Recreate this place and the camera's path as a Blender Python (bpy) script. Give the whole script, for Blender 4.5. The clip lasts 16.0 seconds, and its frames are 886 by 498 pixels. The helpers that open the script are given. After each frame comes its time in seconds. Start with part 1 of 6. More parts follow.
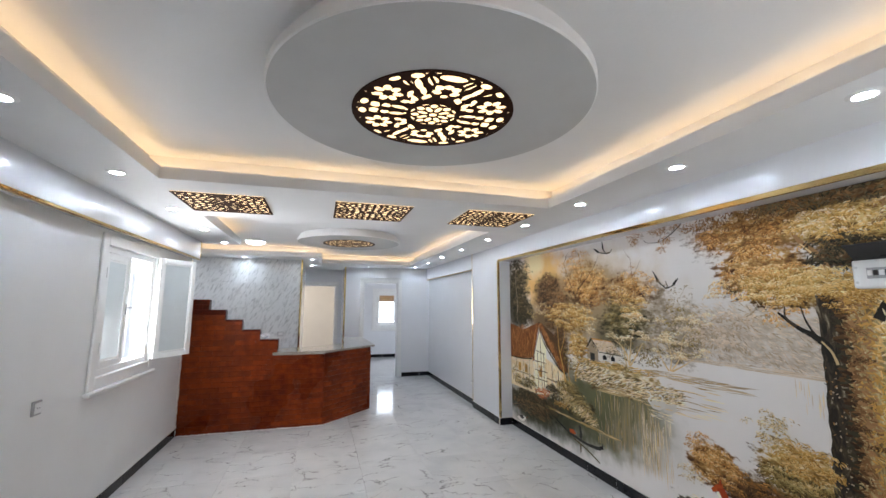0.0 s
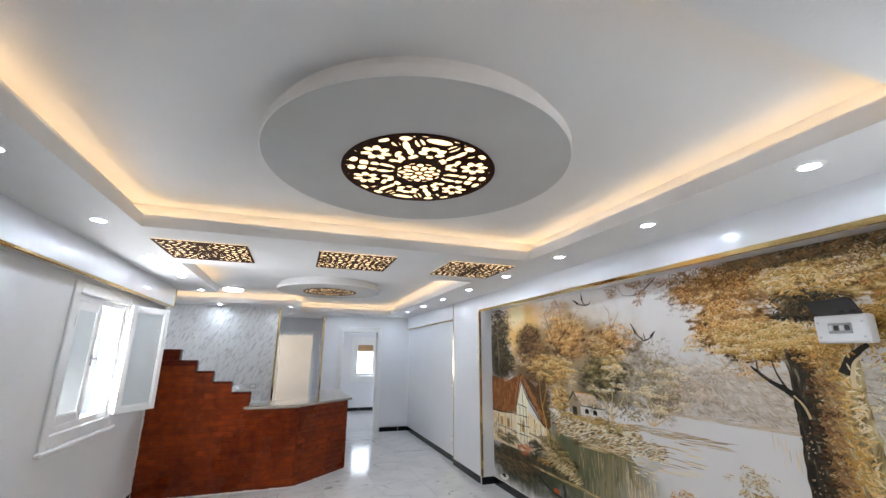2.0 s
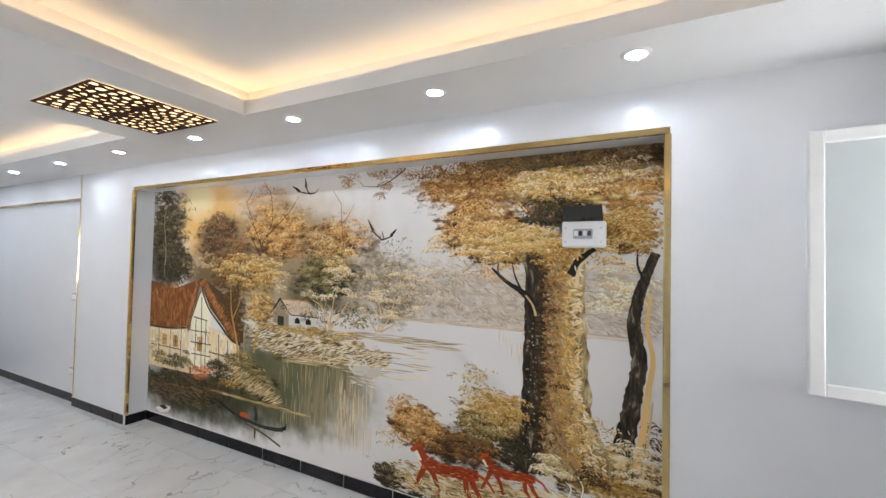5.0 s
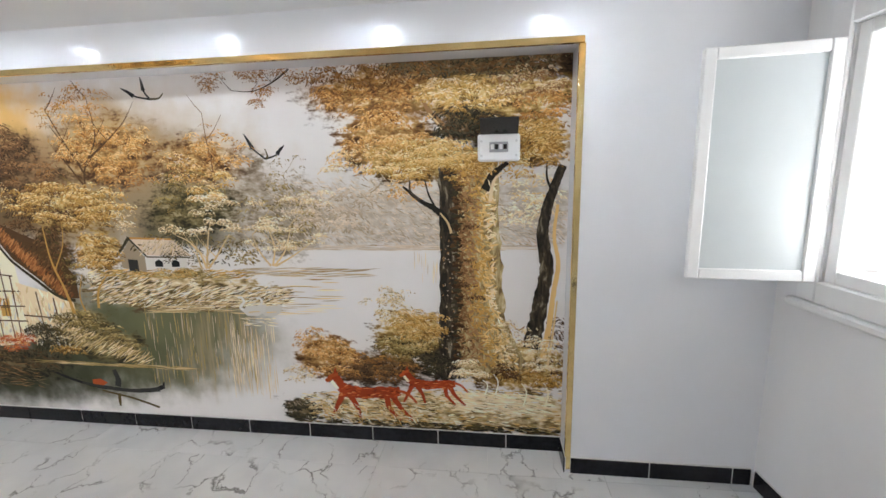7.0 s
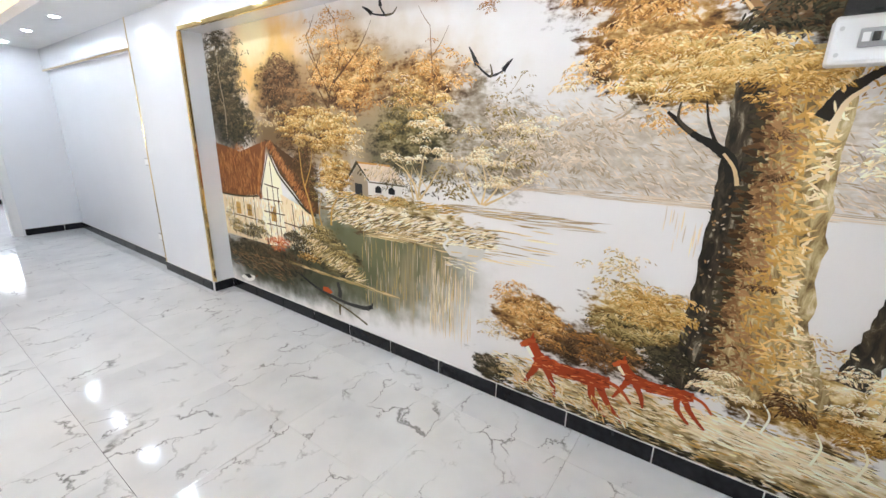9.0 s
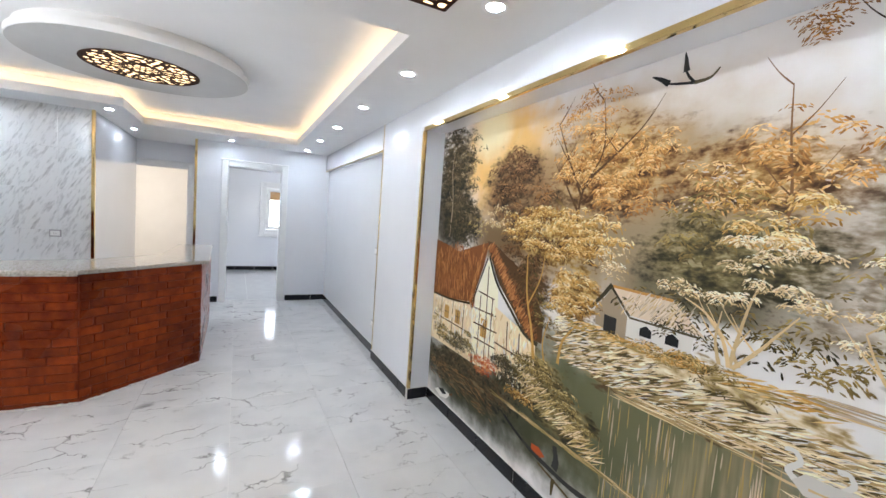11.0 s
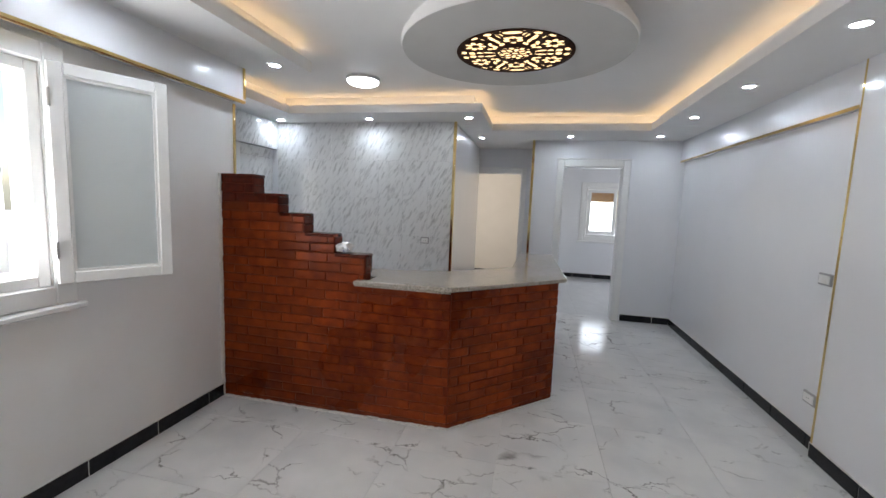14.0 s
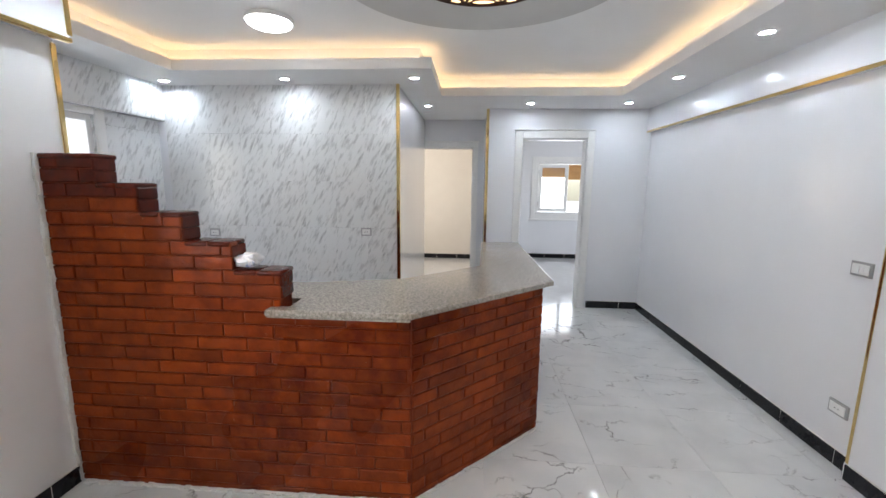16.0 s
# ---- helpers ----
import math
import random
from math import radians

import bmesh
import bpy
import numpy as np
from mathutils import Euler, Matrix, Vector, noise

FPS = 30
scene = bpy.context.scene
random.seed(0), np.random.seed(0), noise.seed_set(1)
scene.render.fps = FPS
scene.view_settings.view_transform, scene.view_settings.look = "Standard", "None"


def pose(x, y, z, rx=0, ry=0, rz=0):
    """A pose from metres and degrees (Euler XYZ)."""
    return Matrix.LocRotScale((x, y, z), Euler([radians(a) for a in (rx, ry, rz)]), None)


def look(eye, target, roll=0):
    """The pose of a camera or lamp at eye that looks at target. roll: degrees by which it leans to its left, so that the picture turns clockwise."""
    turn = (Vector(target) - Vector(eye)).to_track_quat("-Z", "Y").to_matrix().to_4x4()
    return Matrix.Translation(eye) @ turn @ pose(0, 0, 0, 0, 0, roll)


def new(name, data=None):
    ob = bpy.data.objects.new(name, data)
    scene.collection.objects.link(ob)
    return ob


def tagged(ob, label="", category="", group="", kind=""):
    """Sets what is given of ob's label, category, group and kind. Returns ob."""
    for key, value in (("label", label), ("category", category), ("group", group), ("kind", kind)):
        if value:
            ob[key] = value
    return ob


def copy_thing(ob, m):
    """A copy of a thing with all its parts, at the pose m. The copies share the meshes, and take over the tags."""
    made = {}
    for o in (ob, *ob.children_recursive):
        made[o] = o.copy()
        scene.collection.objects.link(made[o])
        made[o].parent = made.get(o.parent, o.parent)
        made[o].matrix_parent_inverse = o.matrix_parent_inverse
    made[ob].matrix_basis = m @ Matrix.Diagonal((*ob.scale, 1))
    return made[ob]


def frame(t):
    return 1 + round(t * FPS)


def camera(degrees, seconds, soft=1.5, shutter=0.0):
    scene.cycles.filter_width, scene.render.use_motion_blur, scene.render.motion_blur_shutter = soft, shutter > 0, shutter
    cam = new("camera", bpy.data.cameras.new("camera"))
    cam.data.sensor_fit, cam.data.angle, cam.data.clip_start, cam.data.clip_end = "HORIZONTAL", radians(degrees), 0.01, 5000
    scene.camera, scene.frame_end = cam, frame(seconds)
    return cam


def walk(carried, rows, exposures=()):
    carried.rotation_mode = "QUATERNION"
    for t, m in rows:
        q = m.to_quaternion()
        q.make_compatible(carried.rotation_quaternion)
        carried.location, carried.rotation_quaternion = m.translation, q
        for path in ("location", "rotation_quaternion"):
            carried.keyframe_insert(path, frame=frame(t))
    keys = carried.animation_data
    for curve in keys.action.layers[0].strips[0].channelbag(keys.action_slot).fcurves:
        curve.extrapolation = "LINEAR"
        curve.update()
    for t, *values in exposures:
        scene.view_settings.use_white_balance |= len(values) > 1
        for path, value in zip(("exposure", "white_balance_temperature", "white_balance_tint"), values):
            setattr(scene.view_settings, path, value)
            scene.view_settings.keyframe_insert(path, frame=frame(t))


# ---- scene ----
cam = camera(94.8, 16.0)
PATH = [
    (0, (2.468, 1.656, 1.568), (3.037, 3.555, 1.837), 0.1),
    (0.5, (2.427, 1.604, 1.603), (2.988, 3.446, 2.144), 0.7),
    (1, (2.415, 1.587, 1.617), (2.96, 3.416, 2.218), 0.6),
    (1.5, (2.431, 1.599, 1.598), (3.015, 3.433, 2.14), 0.5),
    (2, (2.442, 1.615, 1.585), (3.084, 3.443, 2.084), 0.3),
    (2.5, (2.438, 1.691, 1.583), (3.185, 3.502, 1.989), 0.7),
    (3, (2.421, 1.876, 1.584), (3.435, 3.555, 1.974), 1.5),
    (3.5, (2.42, 2.042, 1.586), (3.729, 3.53, 1.85), 2.0),
    (4, (2.547, 2.227, 1.548), (3.982, 3.61, 1.718), 0.8),
    (4.5, (2.692, 2.404, 1.58), (4.299, 3.589, 1.704), -0.1),
    (4.7, (2.718, 2.468, 1.568), (4.406, 3.537, 1.659), 0.5),
    (6.8, (2.786, 2.847, 1.602), (4.758, 3.096, 1.385), -1.1),
    (7, (2.786, 2.874, 1.564), (4.741, 3.119, 1.223), -1.1),
    (7.5, (2.818, 2.9, 1.51), (4.7, 3.142, 0.879), -0.6),
    (8, (2.867, 2.947, 1.498), (4.676, 3.336, 0.74), 0.9),
    (8.5, (2.970, 3.050, 1.462), (4.687, 3.777, 0.732), -0.2),
    (9, (3.165, 3.107, 1.439), (4.734, 4.218, 0.885), 1.0),
    (9.5, (3.296, 3.257, 1.425), (4.708, 4.600, 0.972), 2.2),
    (9.7, (3.324, 3.357, 1.420), (4.690, 4.776, 1.042), 2.0),
    (11.8, (3.571, 4.111, 1.508), (4.145, 6.024, 1.399), 3.4),
    (12, (3.509, 4.188, 1.501), (3.996, 6.125, 1.402), 2.6),
    (12.5, (3.365, 4.316, 1.509), (3.601, 6.3, 1.41), 1.2),
    (13, (3.229, 4.515, 1.498), (3.176, 6.51, 1.359), 1.0),
    (13.5, (3.149, 4.77, 1.502), (2.764, 6.729, 1.38), 0.4),
    (14, (3.034, 4.97, 1.472), (2.609, 6.912, 1.251), 2.3),
    (14.5, (2.858, 5.19, 1.489), (2.551, 7.148, 1.225), 1.3),
    (15, (2.825, 5.399, 1.464), (2.668, 7.371, 1.167), 1.4),
    (15.5, (2.861, 5.638, 1.491), (2.679, 7.616, 1.259), 1.0),
    (16, (2.817, 5.731, 1.515), (2.678, 7.7, 1.192), 0.7),
]
EXPOSURES = [(t, stops, kelvin, 12) for t, stops, kelvin in ((0.0, 0.86, 6450), (1.5, 0.98, 6400), (3.0, 0.82, 6500), (3.5, 0.84, 6500), (4.0, 0.94, 6550), (4.7, 1.12, 6600), (7.0, 1.20, 6650), (8.0, 1.60, 6650), (9.0, 1.68, 6550), (9.7, 1.62, 6500), (12.0, 1.32, 6400), (12.5, 1.32, 6400), (13.0, 1.05, 6500), (14.0, 0.62, 6700), (14.5, 0.96, 6700), (15.0, 1.10, 6700), (16.0, 1.12, 6750))]
walk(cam, [(t, look(eye, target, roll)) for t, eye, target, roll in PATH], EXPOSURES)

# ---- world and light ----
world = bpy.data.worlds.new("sky")
scene.world = world
world.use_nodes = True
wn = world.node_tree
sky = wn.nodes.new("ShaderNodeTexSky")
sky.sky_type, sky.sun_disc = "NISHITA", False
sky.sun_elevation, sky.sun_rotation = radians(52), radians(150)
wn.links.new(sky.outputs[0], wn.nodes["Background"].inputs[0])
wn.nodes["Background"].inputs[1].default_value = 0.15
sun = new("sun", bpy.data.lights.new("sun", "SUN"))
sun.data.energy, sun.data.angle, sun.data.color = 3.0, radians(0.5), (1.0, 0.95, 0.88)
sun.rotation_euler = (radians(38), 0, radians(30))


def opening_lamp(x, y, z, rx, rz, wide, high, power, tint=(0.95, 0.98, 1.0)):
    """An area lamp at one wall opening, for daylight or added fill."""
    ob = new("opening_lamp", bpy.data.lights.new("opening_lamp", "AREA"))
    ob.data.shape, ob.data.size, ob.data.size_y = "RECTANGLE", wide, high
    ob.data.energy, ob.data.color = power, tint
    ob.matrix_world = pose(x, y, z, rx, 0, rz)
    return ob


opening_lamp(0.66, 5.90, 1.50, 112, -90, 0.9, 0.9, 38)
opening_lamp(4.10, 1.20, 1.55, 118, 5, 0.9, 0.9, 12)
opening_lamp(4.75, 14.33, 1.42, 90, 180, 1.2, 1.0, 11, (0.88, 0.94, 1.0))
# added fill lamp to brighten the bedroom, through an unseen opening made for it
opening_lamp(6.16, 12.5, 1.45, 90, 90, 1.1, 1.0, 8, (0.88, 0.94, 1.0))
opening_lamp(0.95, 12.8, 1.5, 90, -90, 1.0, 1.0, 11, (1.0, 0.93, 0.84))
opening_lamp(-0.42, 8.4, 1.5, 90, -90, 0.8, 0.9, 2.5)


# ---- materials ----
def material(name, colour=(0.8, 0.8, 0.8), rough=0.5, metal=0.0, second=None, grain=20.0, bump=0.0, bump_grain=60.0, spread=(0.35, 0.65), emit=None, power=0.0, coat=0.0, stretch=None, vary=0.0, rough_vary=0.0):
    """A surface with two scales of variation, and fine relief."""
    m = bpy.data.materials.new(name)
    m.use_nodes = True
    n, l = m.node_tree.nodes, m.node_tree.links
    b = n["Principled BSDF"]
    b.inputs["Base Color"].default_value = (*colour, 1)
    b.inputs["Roughness"].default_value = rough
    b.inputs["Metallic"].default_value = metal
    b.inputs["Coat Weight"].default_value = coat
    b.inputs["Coat Roughness"].default_value = 0.19
    co = n.new("ShaderNodeTexCoord")
    vec = co.outputs["Object"]
    if stretch:
        mp = n.new("ShaderNodeMapping")
        mp.inputs["Scale"].default_value = stretch
        l.new(vec, mp.inputs["Vector"])
        vec = mp.outputs["Vector"]
    out = None
    if second:
        t1, t2, mx, rp = n.new("ShaderNodeTexNoise"), n.new("ShaderNodeTexNoise"), n.new("ShaderNodeMix"), n.new("ShaderNodeValToRGB")
        t1.inputs["Scale"].default_value, t2.inputs["Scale"].default_value = grain, grain * 0.13
        t1.inputs["Detail"].default_value = 6
        l.new(vec, t1.inputs["Vector"]), l.new(vec, t2.inputs["Vector"])
        mx.inputs["Factor"].default_value = 0.45
        l.new(t1.outputs["Fac"], mx.inputs["A"]), l.new(t2.outputs["Fac"], mx.inputs["B"])
        e = rp.color_ramp.elements
        e[0].position, e[0].color = spread[0], (*colour, 1)
        e[1].position, e[1].color = spread[1], (*second, 1)
        l.new(mx.outputs["Result"], rp.inputs["Fac"])
        out = rp.outputs["Color"]
        if rough_vary:
            mr = n.new("ShaderNodeMapRange")
            mr.inputs["To Min"].default_value, mr.inputs["To Max"].default_value = max(0.02, rough - rough_vary), rough + rough_vary
            l.new(t2.outputs["Fac"], mr.inputs["Value"]), l.new(mr.outputs["Result"], b.inputs["Roughness"])
    if vary:
        info, hs, mr = n.new("ShaderNodeObjectInfo"), n.new("ShaderNodeHueSaturation"), n.new("ShaderNodeMapRange")
        mr.inputs["To Min"].default_value, mr.inputs["To Max"].default_value = 1 - vary, 1 + vary
        l.new(info.outputs["Random"], mr.inputs["Value"]), l.new(mr.outputs["Result"], hs.inputs["Value"])
        if out:
            l.new(out, hs.inputs["Color"])
        else:
            hs.inputs["Color"].default_value = (*colour, 1)
        out = hs.outputs["Color"]
    if out:
        l.new(out, b.inputs["Base Color"])
    if bump:
        t3, bp = n.new("ShaderNodeTexNoise"), n.new("ShaderNodeBump")
        t3.inputs["Scale"].default_value, t3.inputs["Detail"].default_value = bump_grain, 5
        bp.inputs["Strength"].default_value, bp.inputs["Distance"].default_value = bump, 0.01
        l.new(vec, t3.inputs["Vector"]), l.new(t3.outputs["Fac"], bp.inputs["Height"]), l.new(bp.outputs["Normal"], b.inputs["Normal"])
    if emit:
        b.inputs["Emission Color"].default_value = (*emit, 1)
        b.inputs["Emission Strength"].default_value = power
    return m


M_WALL = material("glossy_white_paint", (0.79, 0.80, 0.83), 0.30, second=(0.82, 0.83, 0.86), grain=3, bump=0.04, bump_grain=7, coat=1.0)
M_WALL.node_tree.nodes["Principled BSDF"].inputs["Coat Roughness"].default_value = 0.14
M_MATT = material("matt_white_paint", (0.77, 0.765, 0.765), 0.5, second=(0.80, 0.80, 0.80), grain=4, bump=0.06, bump_grain=90)
M_CEIL = material("ceiling_paint", (0.79, 0.79, 0.79), 0.5, second=(0.83, 0.83, 0.83), grain=3, bump=0.08, bump_grain=70)
M_DISC = material("grey_disc_paint", (0.53, 0.525, 0.515), 0.6, second=(0.57, 0.565, 0.555), grain=5, bump=0.04, bump_grain=80)
M_CREAM = material("cream_paint", (0.78, 0.74, 0.68), 0.5, second=(0.82, 0.78, 0.72), grain=4, bump=0.03)
M_BLACK = material("black_skirting_tile", (0.007, 0.007, 0.009), 0.20, second=(0.018, 0.018, 0.022), grain=30)
M_BLACK.node_tree.nodes["Principled BSDF"].inputs["Specular IOR Level"].default_value = 0.25
M_GROUT = material("white_grout", (0.66, 0.65, 0.62), 0.8, second=(0.78, 0.77, 0.74), grain=60, bump=0.3)
M_GOLD = material("gold_mirror_trim", (0.72, 0.52, 0.22), 0.09, 1.0, second=(0.85, 0.66, 0.32), grain=8, bump=0.12, bump_grain=9)
M_PVC = material("white_window_paint", (0.80, 0.80, 0.80), 0.3, second=(0.85, 0.85, 0.84), grain=10)
M_FRET = material("dark_brown_fretwork", (0.024, 0.007, 0.004), 0.6, second=(0.042, 0.013, 0.006), grain=20)
M_FRET.node_tree.nodes["Principled BSDF"].inputs["Specular IOR Level"].default_value = 0.1
M_STEEL = material("brushed_steel", (0.6, 0.6, 0.6), 0.3, 1.0)
M_SOCKET = material("white_plastic", (0.75, 0.75, 0.75), 0.3, second=(0.8, 0.8, 0.8), grain=30)
M_GREYPL = material("grey_plastic", (0.35, 0.35, 0.36), 0.4)
M_DARKPL = material("smoked_plastic", (0.02, 0.018, 0.018), 0.15, coat=0.5)
M_LAMP = material("cool_lamp_glow", (0.9, 0.9, 0.9), 0.4, emit=(0.74, 0.87, 1.0), power=112)
M_DOME = material("dome_lamp_glow", (0.9, 0.9, 0.9), 0.4, emit=(0.88, 0.95, 1.0), power=6.5)
M_LED = material("warm_led_strip", (0.9, 0.8, 0.6), 0.5, emit=(1.0, 0.69, 0.38), power=3.2)
M_PANEL = material("warm_light_panel", (0.9, 0.85, 0.7), 0.5, emit=(1.0, 0.68, 0.33), power=1.15)


# ---- helpers ----
def add_box(bm, x0, y0, z0, x1, y1, z1, m=None):
    made = bmesh.ops.create_cube(bm, size=1.0)
    t = Matrix.Translation(((x0 + x1) / 2, (y0 + y1) / 2, (z0 + z1) / 2)) @ Matrix.Diagonal((abs(x1 - x0), abs(y1 - y0), abs(z1 - z0), 1))
    bmesh.ops.transform(bm, matrix=(m @ t) if m else t, verts=made["verts"])
    return made["verts"]


def add_disc(bm, x, y, z0, z1, r0, r1=None, n=32):
    """A round solid from z0 to z1."""
    r1 = r0 if r1 is None else r1
    made = bmesh.ops.create_cone(bm, cap_ends=True, segments=n, radius1=r0, radius2=r1, depth=z1 - z0)
    bmesh.ops.translate(bm, vec=(x, y, (z0 + z1) / 2), verts=made["verts"])
    return made["verts"]


def prism(bm, outline, z0, z1, m=None):
    """A solid of any outline, counter-clockwise from above."""
    lo = [bm.verts.new((x, y, z0)) for x, y in outline]
    hi = [bm.verts.new((x, y, z1)) for x, y in outline]
    bm.faces.new(lo[::-1]), bm.faces.new(hi)
    k = len(outline)
    for i in range(k):
        bm.faces.new((lo[i], lo[(i + 1) % k], hi[(i + 1) % k], hi[i]))
    if m:
        bmesh.ops.transform(bm, matrix=m, verts=lo + hi)
    return lo + hi


def bevel(bm, width, segments=2):
    bmesh.ops.bevel(bm, geom=bm.edges[:], offset=width, segments=segments, affect="EDGES", profile=0.5, clamp_overlap=True)


def mesh_of(name, bm, mat, smooth=False):
    me = bpy.data.meshes.new(name)
    bmesh.ops.recalc_face_normals(bm, faces=bm.faces[:])
    bm.to_mesh(me)
    bm.free()
    for q in (mat if isinstance(mat, (list, tuple)) else [mat]):
        me.materials.append(q)
    if smooth:
        for p in me.polygons:
            p.use_smooth = True
    return me


def part(name, bm, mat, parent=None, label="", smooth=False):
    """Links a bmesh as one mesh object under a thing or a part."""
    ob = new(name, mesh_of(name, bm, mat, smooth))
    if parent:
        ob.parent = parent
    if label:
        ob["label"] = label
    return ob


def boxes(name, mat, *rows, parent=None, label="", edge=0.0, m=None, smooth=False):
    bm = bmesh.new()
    for r in rows:
        add_box(bm, *r, m=m)
    if edge:
        bevel(bm, edge, 1)
    return part(name, bm, mat, parent, label, smooth)


def structure(name, mat, *rows, label="", category="", m=None):
    return tagged(boxes(name, mat, *rows, m=m), label, category or name.split("_")[0], kind="structure")


def thing(name, label, category, m=None, group=""):
    ob = new(name)
    ob.empty_display_size = 0.1
    if m:
        ob.matrix_world = m
    return tagged(ob, label, category, group)


# ---- the large structure ----
LOW, HIGH, ROOF = 2.37, 2.55, 2.70      # band, raised ceiling, top of the walls
WEST, EAST = 0.87, 4.80
SOUTH = Matrix.Translation((4.80, 1.563, 0)) @ Matrix.Rotation(radians(5), 4, "Z")   # runs to -x along the wall

structure("floor", M_GROUT, (-0.5, 0.8, -0.12, 5.3, 11.66, -0.012), label="white grout bed under the floor tiles")
structure("ceiling", M_CEIL, (-0.5, 0.8, HIGH, 5.3, 11.8, ROOF), label="raised flat ceiling of white paint")
structure("ceiling_band", M_CEIL,
          (0.7, 0.8, LOW, 5.0, 2.17, 2.435), (0.7, 2.17, LOW, 1.44, 4.615, 2.435), (4.28, 2.17, LOW, 5.0, 4.615, 2.435),
          (0.7, 4.615, LOW, 5.0, 5.80, 2.435), (0.7, 5.80, LOW, 1.40, 7.75, 2.435), (4.25, 5.80, LOW, 5.0, 10.0, 2.435),
          (2.0, 10.0, LOW, 5.0, 11.7, 2.435), (-0.3, 9.0, LOW, 2.48, 10.0, 2.435), (-0.3, 7.45, LOW, 0.40, 9.0, 2.435),
          label="dropped plaster ceiling band with coves", category="ceiling")
# the upright backs of the two coves, 0.10 m behind the lips, and the lips themselves
BACK, LIP = 0.10, 0.014
COVE_1 = [(1.44, 2.17), (4.28, 2.17), (4.28, 4.615), (1.44, 4.615)]
COVE_2 = [(1.40, 5.80), (4.25, 5.80), (4.25, 10.0), (2.48, 10.0), (2.48, 9.0), (0.40, 9.0), (0.40, 7.752), (1.40, 7.752)]


def offset(ring, by):
    """The ring of right-angled corners moved outwards by so much."""
    out = []
    for i, (x, y) in enumerate(ring):
        (ax, ay), (bx, by_) = ring[i - 1], ring[(i + 1) % len(ring)]
        dx = math.copysign(1, (x - ax) or (bx - x))
        dy = math.copysign(1, (y - ay) or (by_ - y))
        first = abs(x - ax) > abs(y - ay)
        nx = dy if not first else math.copysign(1, by_ - y)
        ny = -dx if first else -math.copysign(1, bx - x)
        out.append((x + by * nx, y + by * ny))
    return out


def ring_wall(name, ring, a, b, z0, z1, label):
    bm = bmesh.new()
    inner, outer = offset(ring, a), offset(ring, b)
    n = len(ring)
    for i in range(n):
        j = (i + 1) % n
        p = [bm.verts.new((*q, z)) for z in (z0, z1) for q in (inner[i], inner[j], outer[j], outer[i])]
        for f in ((0, 1, 2, 3), (4, 5, 6, 7), (0, 1, 5, 4), (3, 2, 6, 7)):
            bm.faces.new([p[q] for q in f])
    return tagged(part(name, bm, M_CEIL), label, "ceiling", kind="structure")


for ring in (COVE_1, COVE_2):
    ring_wall("cove_back", ring, BACK, BACK + 0.02, 2.4345, HIGH, "upright white back of the ceiling cove")
    ring_wall("cove_lip", ring, 0.0, LIP, 2.4345, 2.452, "narrow white lip of the ceiling cove")
structure("wall_east", M_WALL,
          (EAST, 1.2, 0, 5.15, 2.487, ROOF), (5.0, 2.487, 0, 5.15, 6.80, 2.16), (EAST, 2.487, 2.16, 5.15, 6.80, ROOF),
          (EAST, 6.80, 0, 5.15, 7.80, ROOF), (4.85, 7.80, 0, 5.15, 10.73, 2.11), (EAST, 7.80, 2.11, 5.15, 10.73, ROOF),
          label="glossy white painted wall with recess and beam")
structure("wall_north", M_WALL,
          (2.97, 10.73, 0, 3.385, 10.88, ROOF), (3.385, 10.73, 2.04, 4.135, 10.88, ROOF), (4.135, 10.73, 0, 5.15, 10.88, ROOF),
          label="white painted wall with a doorway")
structure("wall_passage", M_WALL,
          (2.97, 10.88, 0, 3.10, 11.60, ROOF), (2.0, 9.63, 0, 2.128, 11.60, ROOF),
          (1.9, 11.60, 0, 2.06, 11.72, ROOF), (2.06, 11.60, 2.0, 2.81, 11.72, ROOF), (2.81, 11.60, 0, 3.10, 11.72, ROOF),
          label="white painted walls of a short passage")
structure("wall_west", M_MATT,
          (0.72, 1.0, 0, WEST, 5.40, ROOF), (0.72, 5.40, 0, WEST, 6.40, 1.02), (0.72, 5.40, 2.02, WEST, 6.40, ROOF), (0.72, 6.40, 0, WEST, 7.60, ROOF),
          label="white painted wall with a window opening")
structure("beam_west", M_WALL, (WEST, 1.0, 2.14, 0.955, 7.60, LOW), label="glossy white beam along the wall", category="beam")
structure("wall_south", M_MATT,
          (-4.4, -0.2, 0, -1.20, 0, ROOF), (-1.20, -0.2, 0, -0.22, 0, 1.12), (-1.20, -0.2, 2.10, -0.22, 0, ROOF), (-0.22, -0.2, 0, 0.3, 0, ROOF),
          label="white painted wall with a window opening", m=SOUTH)
structure("wall_kitchen", M_WALL,
          (-0.35, 7.45, 0, 0.72, 7.60, ROOF), (-0.35, 9.512, 0, 2.128, 9.63, ROOF),
          (-0.35, 7.60, 0, -0.16, 7.95, ROOF), (-0.35, 7.95, 0, -0.16, 8.83, 1.05), (-0.35, 7.95, 2.0, -0.16, 8.83, ROOF), (-0.35, 8.83, 0, -0.16, 9.512, ROOF),
          (-0.16, 7.60, 2.05, -0.08, 9.512, LOW), label="kitchen walls behind the tiles")

